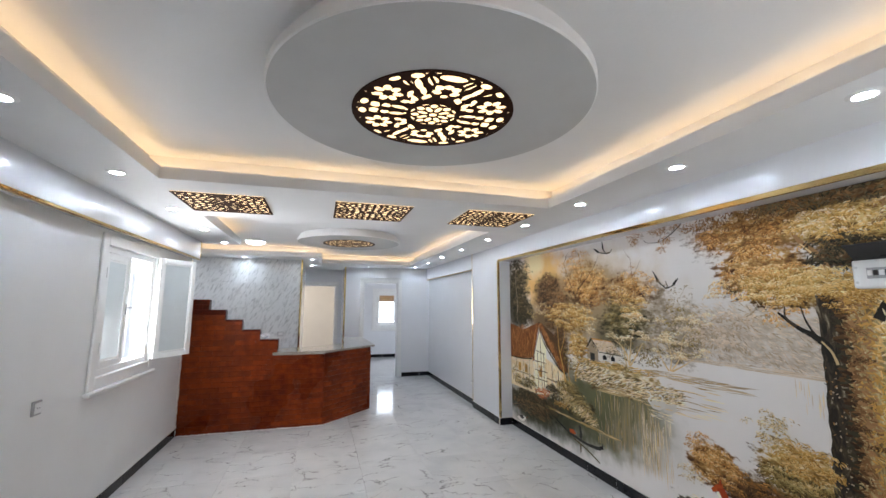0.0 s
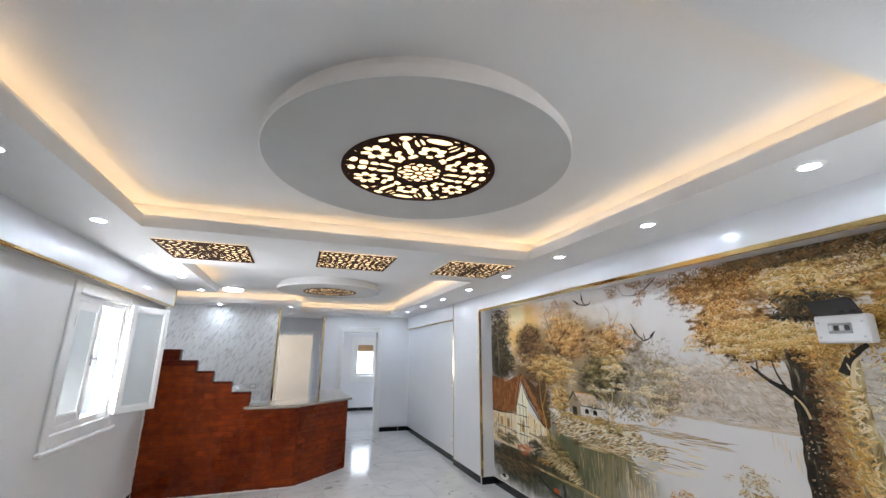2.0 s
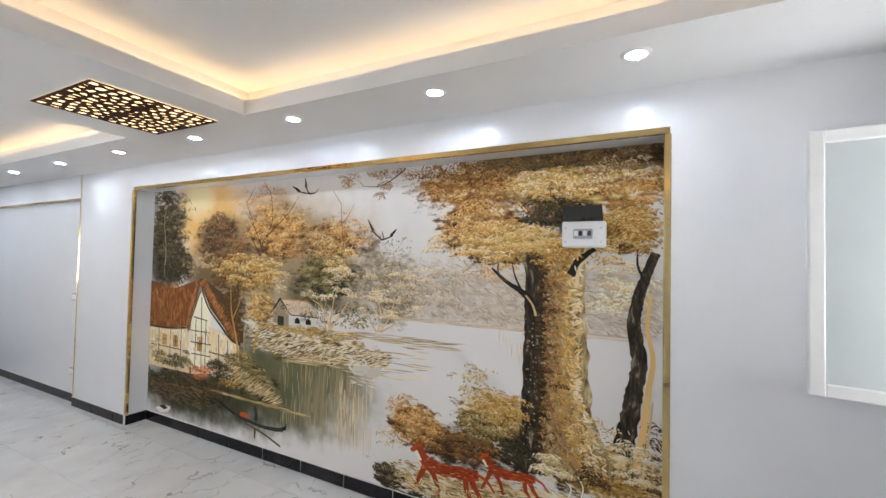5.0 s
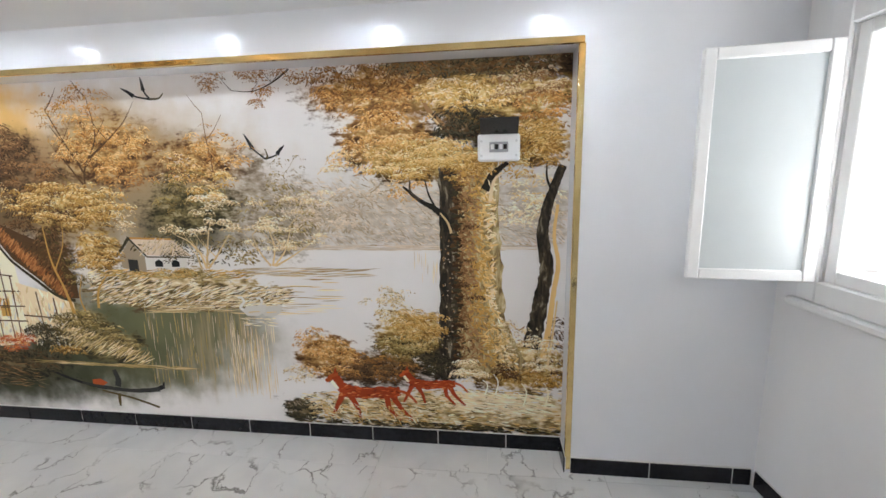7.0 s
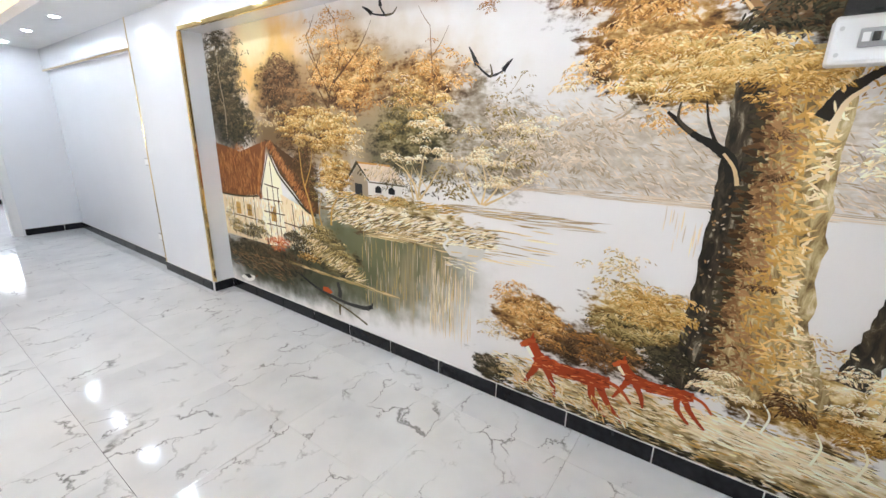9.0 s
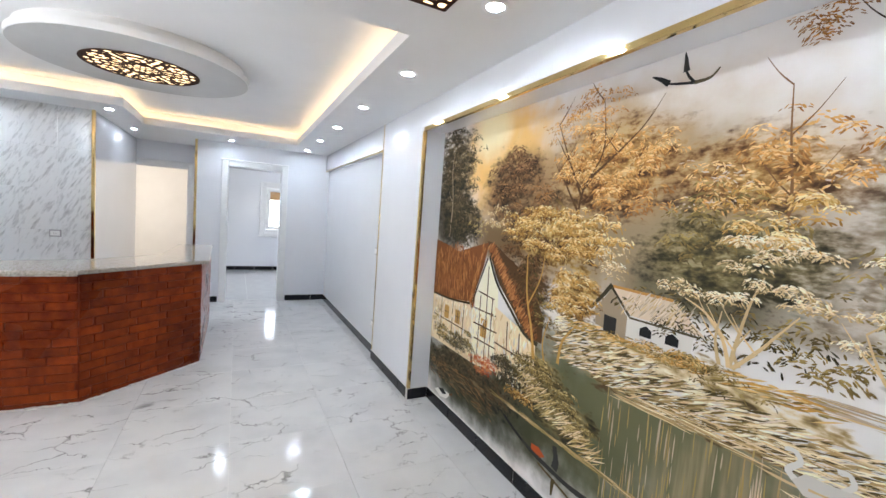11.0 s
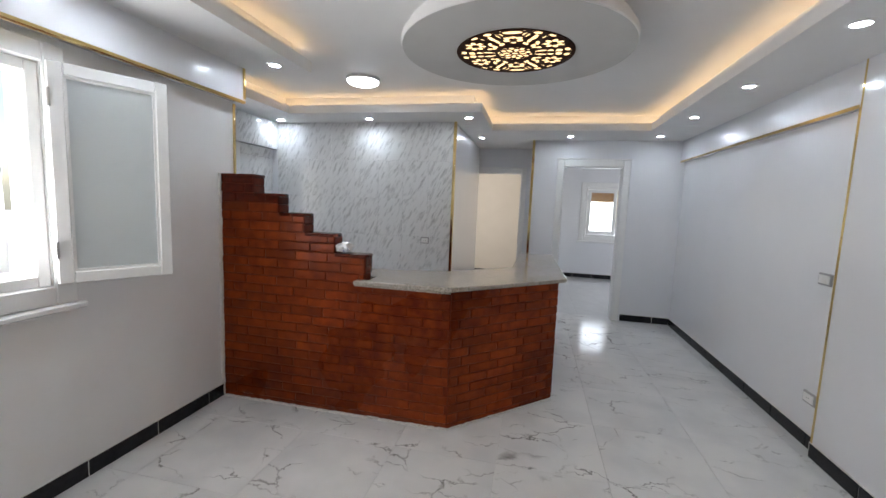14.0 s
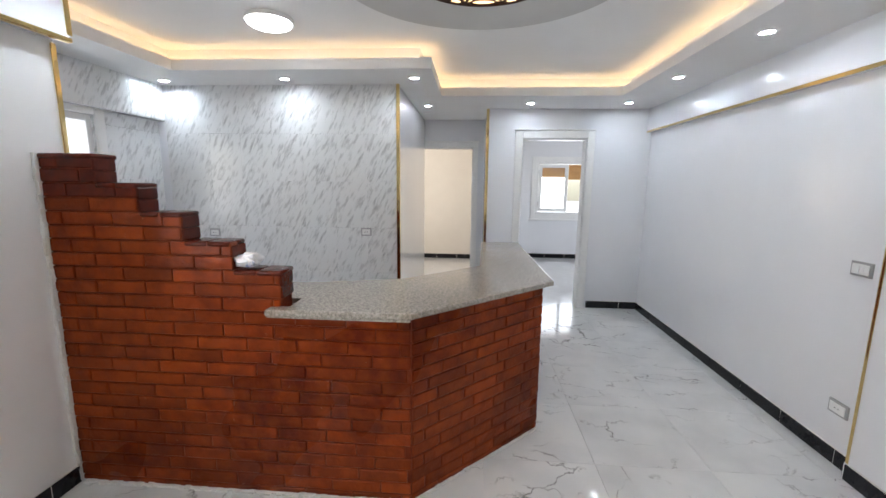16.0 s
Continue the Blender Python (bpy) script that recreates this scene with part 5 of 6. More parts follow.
# shrubs, flowers and the shaded bank below the cottage
k.mass(6.50, 0.38, 0.30, 0.12, 50, 0.060, F_NIGHT[:3], 5.0, thin=1.0)
k.mass(6.05, 0.40, 0.34, 0.10, 40, 0.060, F_NIGHT[:3] + F_BROWN[1:2], 5.0, thin=1.0)
k.mass(5.66, 0.56, 0.16, 0.10, 24, 0.055, F_NIGHT[:3], 6.0, thin=1.0)
k.mass(6.46, 0.60, 0.26, 0.05, 34, 0.048, F_NIGHT[:3] + F_MOSS[2:3], 6.0, thin=0.9)
k.mass(5.74, 0.62, 0.14, 0.06, 24, 0.048, F_NIGHT[:3] + F_MOSS[1:2], 6.0, thin=0.9)
k.mass(6.60, 0.60, 0.12, 0.06, 18, 0.042, F_MOSS[1:4] + F_GILT[3:4], 6.2)
k.mass(6.36, 0.58, 0.12, 0.07, 16, 0.042, F_MOSS[:4], 6.2)
k.mass(6.20, 0.64, 0.06, 0.07, 12, 0.040, F_MOSS[1:4], 6.3)
k.mass(5.60, 0.68, 0.10, 0.08, 18, 0.045, F_MOSS[:3], 6.3, thin=0.9)
k.mass(6.02, 0.54, 0.12, 0.05, 20, 0.040, [F_FUR[1], F_FUR[2], F_FUR[3], F_RUST[3]], 6.4)
k.mass(5.92, 0.58, 0.06, 0.04, 8, 0.036, [F_FUR[1], F_FUR[2], F_FUR[3]], 6.6)
k.mass(6.70, 0.70, 0.07, 0.10, 10, 0.04, F_MOSS[1:], 6.0, thin=0.7)
streaks(k, 260, lambda u, v: (5.85 + 0.9 * u, 0.24 + 0.16 * v), (0.04, 0.12), (0.003, 0.006), 0.12, F_NIGHT[1:] + F_BROWN[2:], 6.8, 0.25)
# golden clumps before the cottage and their stems
k.mass(5.70, 1.46, 0.16, 0.10, 26, 0.055, F_GILT, 5.6)
k.mass(5.60, 1.14, 0.10, 0.16, 24, 0.055, F_BROWN[:3] + F_MOSS[1:2], 6.0, thin=0.9)
k.mass(5.46, 1.44, 0.24, 0.13, 56, 0.055, F_GILT, 6.4)
k.mass(5.20, 1.44, 0.16, 0.11, 34, 0.050, F_GILT[1:], 6.8)
k.mass(5.04, 1.34, 0.07, 0.08, 12, 0.042, F_PALE[1:], 6.8, thin=0.7)
k.mass(5.30, 1.15, 0.13, 0.11, 34, 0.050, F_GILT, 7.2)
k.mass(5.44, 1.02, 0.10, 0.09, 18, 0.050, F_MOSS[:4], 7.0, thin=0.8)
k.mass(4.62, 1.00, 0.30, 0.04, 20, 0.04, F_MOSS[1:], 5.0, thin=0.6)
for pts, w in (([(5.52, 0.76), (5.56, 0.92), (5.62, 1.10), (5.64, 1.32)], 0.030), ([(5.34, 0.80), (5.32, 0.92), (5.24, 1.02)], 0.026), ([(5.44, 0.78), (5.46, 0.88), (5.42, 1.02)], 0.016), ([(5.60, 1.05), (5.52, 1.20), (5.50, 1.34)], 0.014)):
    k.stroke(pts, w * 0.8, w * 0.25, F_GILT[2], 8.6)
# mossy bank sloping to the boat
k.mass(5.50, 0.68, 0.14, 0.09, 30, 0.050, F_MOSS, 8.0)
k.mass(5.36, 0.62, 0.14, 0.08, 26, 0.048, F_MOSS, 8.2)
k.mass(5.20, 0.54, 0.10, 0.07, 18, 0.042, F_MOSS[1:], 8.4)
k.mass(5.62, 0.50, 0.10, 0.04, 14, 0.045, F_GILT[:4], 8.4, thin=0.8)
streaks(k, 240, lambda u, v: (5.62 - 0.58 * u, 0.56 - 0.14 * u + 0.14 * v * (1 - u * 0.5)), (0.04, 0.11), (0.003, 0.007), 2.55, F_MOSS[2:] + F_PALE[2:4], 9.4, 0.25)
streaks(k, 90, lambda u, v: (5.85 - 1.1 * u, 0.415 + 0.02 * v - 0.01 * u), (0.08, 0.2), (0.003, 0.006), 0.02, F_PALE[1:3] + F_MOSS[2:4], 9.4, 0.05)
k.build("cottage_bank", mural, "cottage among golden trees")

# the hut, its rocky shore and the lake
k = Brush(13)
rr = k.rnd
streaks(k, 130, lambda u, v: (4.30 + 0.75 * u, 0.34 + 0.46 * v), (0.06, 0.20), (0.003, 0.006), 1.57, [F_MOSS[3], F_MOSS[3], F_PALE[1], F_FOG[1]], 0, 0.03)
streaks(k, 130, lambda u, v: (4.18 + 0.30 * u, 0.30 + 0.40 * v), (0.06, 0.20), (0.003, 0.005), 1.57, [F_PALE[3], F_PALE[2], F_FOG[3]], 0, 0.03)
streaks(k, 16, lambda u, v: (3.18 + 0.14 * u, 1.0 + 0.14 * v), (0.05, 0.1), (0.003, 0.005), 1.57, [F_PALE[3], F_FOG[3]], 0, 0.03)
streaks(k, 1300, lambda u, v: (5.36 - 1.30 * u, 0.80 + 0.10 * abs(u - 0.45) + (0.235 - 0.15 * u) * v), (0.03, 0.10), (0.003, 0.009), 2.80, [F_PALE[4], P_WHITE, F_FOG[3], F_PALE[3], F_PALE[2], F_MOSS[2], F_MOSS[1], F_MOSS[1], F_PALE[1]], 0.6, 0.22)
streaks(k, 240, lambda u, v: (5.30 - 1.0 * u, 1.00 + 0.05 * v), (0.03, 0.08), (0.004, 0.008), 2.95, F_MOSS[2:4] + F_GILT[2:4], 1.6, 0.25)
streaks(k, 130, lambda u, v: (4.95 - 1.15 * u, 0.78 + 0.22 * u * v + 0.02 * v), (0.08, 0.22), (0.003, 0.006), 3.12, F_PALE[1:4], 1.6, 0.05)
streaks(k, 60, lambda u, v: (4.3 - 0.7 * u, 1.02 + 0.05 * v), (0.10, 0.25), (0.003, 0.006), 3.10, F_FOG[:2] + F_PALE[1:3], 1.8, 0.04)
k.shape([(5.13, 1.06), (5.14, 1.13), (5.06, 1.23), (4.97, 1.13), (4.97, 1.035)], F_FOG[0], 2.4)
k.shape([(4.975, 1.035), (4.975, 1.14), (4.69, 1.14), (4.70, 1.045)], P_WHITE, 2.4)
k.shape([(5.065, 1.245), (4.78, 1.235), (4.655, 1.135), (4.955, 1.14)], F_FOG[2], 3.0)
streaks(k, 120, lambda u, v: (4.74 + 0.28 * u - 0.05 * v, 1.15 + 0.08 * v), (0.03, 0.06), (0.003, 0.006), 2.2, F_FOG[1:] + F_PALE[1:3], 3.6, 0.2)
k.stroke([(5.07, 1.245), (4.78, 1.238)], 0.012, 0.012, F_RUST[2], 4)
k.stroke([(5.06, 1.25), (5.10, 1.20), (5.16, 1.13)], 0.022, 0.016, F_NIGHT[1], 4)
k.stroke([(5.06, 1.24), (4.96, 1.135)], 0.012, 0.012, F_NIGHT[1], 4)
k.stroke([(4.96, 1.13), (4.67, 1.128)], 0.008, 0.008, F_NIGHT[2], 4)
k.shape([(5.085, 1.045), (5.02, 1.035), (5.02, 1.11), (5.085, 1.115)], P_BLACK, 4)
for y in (4.88, 4.77):
    k.shape([(y - 0.026, 1.07), (y + 0.026, 1.07), (y + 0.026, 1.10), (y, 1.115), (y - 0.026, 1.10)], P_BLACK, 4)
k.mass(4.86, 1.025, 0.20, 0.025, 16, 0.036, F_GILT[1:4] + F_MOSS[2:3], 4.6)
k.mass(5.16, 1.16, 0.04, 0.07, 8, 0.036, F_GILT[:4], 4.6)
# boat and its reflection
k.stroke([(5.82, 0.385), (5.66, 0.315), (5.46, 0.265), (5.24, 0.245), (5.06, 0.252), (4.965, 0.285)], 0.014, 0.030, P_BLACK, 2.4)
k.stroke([(5.56, 0.285), (5.38, 0.258), (5.18, 0.245), (5.00, 0.262)], 0.018, 0.030, P_BLACK, 2.5)
k.stroke([(4.975, 0.27), (4.965, 0.315)], 0.020, 0.010, P_BLACK, 2.6)
k.stroke([(5.42, 0.235), (5.20, 0.19), (5.02, 0.135)], 0.012, 0.016, F_MOSS[1], 2.2)
k.shape([(5.48, 0.280), (5.40, 0.272), (5.37, 0.292), (5.42, 0.318), (5.48, 0.310)], F_FUR[2], 3)
k.stroke([(5.30, 0.27), (5.29, 0.32), (5.31, 0.385)], 0.045, 0.030, P_BLACK, 3)
k.stroke([(5.30, 0.22), (5.305, 0.13)], 0.030, 0.012, F_MOSS[1], 2.2)
# swans, a duck and two birds as plain shapes
for y, s in ((4.31, 1.0), (4.20, 0.9)):
    k.shape([(y + 0.06 * s, 0.80), (y + 0.03 * s, 0.772), (y - 0.04 * s, 0.772), (y - 0.085 * s, 0.80), (y - 0.095 * s, 0.845), (y - 0.03 * s, 0.835), (y + 0.03 * s, 0.835)], P_WHITE, 3)
    k.stroke([(y + 0.045 * s, 0.80), (y + 0.070 * s, 0.825), (y + 0.045 * s, 0.86), (y + 0.060 * s, 0.885), (y + 0.085 * s, 0.882)], 0.020 * s, 0.012 * s, P_WHITE, 3)
    k.stroke([(y + 0.02 * s, 0.795), (y - 0.05 * s, 0.80)], 0.008, 0.005, F_PALE[2], 3.5)
streaks(k, 24, lambda u, v: (4.14 + 0.22 * u, 0.71 + 0.05 * v), (0.03, 0.08), (0.004, 0.007), 0.1, [F_PALE[3], P_WHITE], 1.5, 0.1)
k.shape([(6.66, 0.13), (6.56, 0.105), (6.46, 0.13), (6.40, 0.185), (6.50, 0.180), (6.60, 0.16)], P_WHITE, 3)
k.shape([(6.60, 0.16), (6.52, 0.14), (6.46, 0.165), (6.52, 0.185)], P_BLACK, 4)
k.stroke([(6.42, 0.175), (6.37, 0.20)], 0.018, 0.012, F_BROWN[1], 4)
for body, tips in (((4.795, 2.035), ((4.97, 2.10), (4.84, 2.155), (4.71, 2.065))), ((4.135, 1.69), ((4.255, 1.83), (4.02, 1.76), (4.135, 1.745)))):
    for i, tip in enumerate(tips):
        mid = ((body[0] + tip[0]) / 2 + (0.012 if tip[0] > body[0] else -0.012), (body[1] + tip[1]) / 2 - 0.012)
        if i < 2:
            k.stroke([body, mid, tip], 0.012, 0.004, P_BLACK, 2)
            k.stroke([mid, ((mid[0] + tip[0]) / 2, (mid[1] + tip[1]) / 2 + 0.004), tip], 0.026, 0.004, P_BLACK, 2.4)
        else:
            k.stroke([body, mid, tip], 0.014, 0.006, F_NIGHT[2], 2)
k.build("lake_shore", mural, "hut on a rocky shore, boat and birds")

# the great tree and the undergrowth
k = Brush(14)
rr = k.rnd
k.mass(2.96, 2.12, 0.50, 0.06, 60, 0.060, F_NIGHT[1:] + F_BROWN[2:], 0, thin=0.9)
k.mass(3.55, 2.10, 0.36, 0.06, 46, 0.050, F_BROWN[1:] + F_RUST[1:2], 0.2, thin=0.7)
k.mass(3.50, 1.98, 0.30, 0.10, 60, 0.048, F_RUST[:4], 0.6, thin=0.75)
for y, z, a in ((4.02, 2.13, 0.12), (4.14, 2.12, 0.10), (4.28, 2.13, 0.12), (4.44, 2.13, 0.08), (3.90, 2.10, 0.10), (4.10, 2.04, 0.05), (4.14, 1.98, 0.03), (3.76, 2.02, 0.08), (4.44, 2.08, 0.04)):
    k.mass(y, z, a, 0.03, 9, 0.036, F_BROWN[2:] + F_RUST[1:3], 0.6, thin=0.5)
boughs(k, [(3.96, 2.155), (4.06, 2.09), (4.18, 2.05), (4.30, 2.06)], 0.010, F_BROWN[0], 1.8, 4)
k.mass(3.44, 1.80, 0.24, 0.10, 56, 0.050, F_RUST[1:], 1.0, thin=0.85)
k.mass(3.56, 1.66, 0.18, 0.08, 34, 0.045, F_RUST[2:] + F_PALE[3:4], 1.2, thin=0.6)
k.mass(3.70, 1.64, 0.08, 0.07, 14, 0.040, F_PALE[1:4] + F_GILT[3:4], 1.4, thin=0.55)
k.mass(3.36, 1.66, 0.18, 0.12, 46, 0.052, F_GILT[1:], 1.8)
k.mass(3.32, 1.50, 0.10, 0.07, 14, 0.042, F_RUST[2:], 1.6, thin=0.6)
# shade about the fork
k.mass(3.00, 1.84, 0.16, 0.10, 40, 0.055, F_NIGHT[:3] + F_BROWN[1:2], 2.0, thin=1.0)
k.mass(3.02, 1.98, 0.28, 0.08, 54, 0.052, F_GILT[1:4] + F_PALE[3:4], 2.6)
k.mass(2.72, 2.02, 0.18, 0.07, 32, 0.050, F_BROWN[2:] + F_PALE[2:4], 2.6)
k.mass(2.62, 1.92, 0.13, 0.07, 20, 0.048, F_RUST[1:4], 2.8)
k.mass(2.66, 1.76, 0.15, 0.08, 34, 0.050, F_GILT[1:4], 3.0)
k.mass(2.76, 1.62, 0.12, 0.07, 20, 0.048, F_GILT[1:], 3.0, thin=0.8)
k.mass(2.66, 1.48, 0.12, 0.08, 18, 0.045, F_PALE[2:] + F_GILT[3:4], 3.0, thin=0.6)
# trunk: a lit flank that pales to the light, and a dark flank
k.stroke([(2.90, 0.46), (2.94, 0.70), (2.96, 1.0), (2.965, 1.35), (2.965, 1.72)], 0.34, 0.21, M_BARKLIT, 4.0)
k.stroke([(2.72, 0.46), (2.80, 0.64), (2.86, 0.86), (2.885, 1.15)], 0.13, 0.04, M_BARKLIT, 4.1)
k.stroke([(3.135, 0.44), (3.125, 0.75), (3.115, 1.10), (3.115, 1.35), (3.12, 1.62)], 0.105, 0.095, M_BARK, 4.6)
k.stroke([(3.16, 0.42), (3.15, 0.56), (3.135, 0.70)], 0.10, 0.05, M_BARK, 4.5)
for _ in range(1500):
    z, u = rr.uniform(0.50, 1.66), rr.random()
    right = 2.865 - max(0, 0.9 - z) * 0.34
    y = 3.065 + (right - 3.065) * u
    tone = 1.3 + 4.0 * u + 0.9 * noise.noise(Vector((y * 14, z * 9, 0))) + rr.gauss(0, 0.45)
    ramp = [F_BROWN[1], F_BROWN[2], F_BROWN[3], F_GILT[2], F_GILT[3], F_PALE[3], F_PALE[4]]
    k.dab(y, z, rr.uniform(0.02, 0.05), rr.uniform(0.005, 0.012), rr.uniform(-0.9, 1.5), ramp[min(6, max(0, int(tone)))], 5.0 + rr.random() * 0.8)
for _ in range(200):
    z = rr.uniform(0.46, 1.55)
    k.dab(3.072 + rr.gauss(0, 0.012), z, rr.uniform(0.02, 0.05), rr.uniform(0.008, 0.018), rr.uniform(-0.6, 0.6), rr.choice([F_NIGHT[1], F_BROWN[0], F_BROWN[1]]), 6.0)
for _ in range(70):
    z = rr.uniform(0.46, 1.25)
    k.dab(rr.uniform(3.09, 3.165), z, rr.uniform(0.006, 0.018), rr.uniform(0.004, 0.010), rr.uniform(0, 3.1), rr.choice([F_FOG[1], F_FOG[0], F_BROWN[3], F_NIGHT[1]]), 6.0)
for z in (1.44, 1.30, 1.12, 0.98, 0.90):
    k.mass(3.01 + rr.uniform(-0.03, 0.03), z, 0.035, 0.018, 4, 0.03, F_BROWN[:3], 6.2)
k.stroke([(3.115, 1.28), (3.14, 1.36), (3.20, 1.41), (3.27, 1.45), (3.36, 1.525)], 0.050, 0.012, P_BARK, 6.4)
k.stroke([(3.27, 1.45), (3.32, 1.50), (3.32, 1.56)], 0.016, 0.006, P_BARK, 6.4)
k.stroke([(3.18, 1.40), (3.22, 1.48), (3.24, 1.56)], 0.014, 0.005, P_BARK, 6.4)
k.stroke([(3.10, 1.27), (3.12, 1.33), (3.16, 1.38)], 0.014, 0.008, F_PALE[2], 6.8)
k.stroke([(3.09, 1.70), (3.13, 1.82), (3.20, 1.90), (3.25, 1.98)], 0.050, 0.014, F_BROWN[3], 2.3)
k.stroke([(3.10, 1.72), (3.15, 1.83), (3.21, 1.90)], 0.014, 0.006, F_PALE[2], 2.5)
k.stroke([(2.92, 1.50), (2.885, 1.57), (2.84, 1.61), (2.80, 1.64)], 0.045, 0.020, P_BARK, 6.4)
k.stroke([(2.89, 1.44), (2.875, 1.54), (2.83, 1.59)], 0.020, 0.010, F_PALE[3], 6.6)
# leaning tree by the frame
k.stroke([(2.665, 0.62), (2.635, 0.78), (2.615, 0.92), (2.59, 1.08), (2.615, 1.25), (2.60, 1.38), (2.565, 1.50), (2.52, 1.62)], 0.095, 0.040, M_BARK, 6)
k.stroke([(2.60, 0.56), (2.57, 0.75), (2.55, 0.95), (2.53, 1.10), (2.555, 1.25), (2.54, 1.42)], 0.035, 0.014, F_GILT[3], 7)
k.stroke([(2.575, 0.50), (2.55, 0.70), (2.53, 0.90)], 0.016, 0.008, F_PALE[2], 7.4)
k.stroke([(2.57, 1.48), (2.60, 1.56), (2.60, 1.64)], 0.016, 0.006, P_BARK, 6.4)
k.mass(2.53, 0.62, 0.03, 0.18, 12, 0.045, F_BROWN[:3], 5.6, thin=0.9)
k.mass(2.56, 1.70, 0.07, 0.08, 14, 0.045, F_GILT[:4], 6.8)
# leaves before the trunk
k.mass(3.14, 1.68, 0.16, 0.07, 40, 0.050, F_GILT[1:4] + F_GILT[3:], 7.2)
k.mass(2.98, 1.62, 0.12, 0.06, 24, 0.048, F_GILT[1:4], 7.4)
k.mass(3.06, 1.56, 0.08, 0.05, 10, 0.045, F_GILT[:4], 7.4, thin=0.8)
# undergrowth
k.mass(3.92, 0.62, 0.13, 0.08, 28, 0.045, F_RUST[1:], 4, thin=0.5)
k.mass(3.84, 0.50, 0.16, 0.10, 34, 0.050, F_RUST[1:], 4.6, thin=0.8)
k.mass(4.05, 0.40, 0.10, 0.05, 14, 0.040, F_PALE[1:4], 4.6, thin=0.5)
k.mass(3.44, 0.84, 0.17, 0.10, 34, 0.045, F_PALE[1:4] + F_MOSS[3:4], 4, thin=0.5)
k.mass(3.30, 0.72, 0.15, 0.09, 36, 0.050, F_GILT[1:4], 4.6)
k.mass(3.36, 0.60, 0.20, 0.07, 36, 0.050, F_MOSS, 5.0)
k.mass(3.56, 0.44, 0.28, 0.07, 44, 0.050, F_BROWN[:3] + F_RUST[1:3], 5.4, thin=0.9)
k.mass(3.20, 0.50, 0.10, 0.06, 20, 0.050, F_NIGHT[:3], 5.8, thin=1.0)
k.mass(2.76, 0.66, 0.10, 0.12, 22, 0.045, F_PALE[1:4] + F_RUST[1:2], 5.0, thin=0.5)
k.mass(2.62, 0.62, 0.09, 0.06, 18, 0.040, F_PALE[1:], 7.6)
k.mass(3.00, 0.46, 0.08, 0.06, 18, 0.045, F_PALE[1:], 6.6)
k.mass(2.80, 0.46, 0.05, 0.05, 10, 0.045, F_BROWN[:3], 6.6, thin=1.0)
k.mass(2.66, 0.44, 0.16, 0.06, 26, 0.045, F_GILT[1:4], 6.4, thin=0.8)
k.mass(2.60, 0.52, 0.10, 0.04, 14, 0.036, F_PALE[2:], 7.4)
streaks(k, 900, lambda u, v: (2.49 + 1.55 * u, 0.09 + (0.30 - 0.10 * u) * v), (0.02, 0.06), (0.004, 0.009), 0.05, F_PALE[2:] + F_GILT[2:] + F_MOSS[1:4], 6, 0.3)
streaks(k, 320, lambda u, v: (2.55 + 0.55 * u, 0.22 + 0.12 * v), (0.03, 0.10), (0.004, 0.009), 0.10, F_PALE[3:] + F_PALE[3:4], 6.8, 0.15)
streaks(k, 200, lambda u, v: (2.49 + 1.6 * u, 0.092 + 0.04 * v), (0.03, 0.08), (0.006, 0.012), 0.0, F_NIGHT[:3] + F_MOSS[:2], 6.9, 0.15)
k.mass(4.06, 0.17, 0.08, 0.06, 24, 0.040, F_NIGHT[:3] + F_FOG[:1], 7, thin=1.0)
k.mass(3.88, 0.20, 0.10, 0.04, 16, 0.040, F_PALE[1:4] + F_MOSS[:1], 7, thin=0.9)
for y, z, h in ((2.86, 0.36, 0.10), (2.70, 0.30, 0.11), (2.58, 0.30, 0.12), (2.92, 0.36, 0.06)):
    k.stroke([(y, z - 0.03), (y - 0.015, z + h * 0.5), (y + 0.012, z + h)], 0.010, 0.004, F_PALE[4], 8)
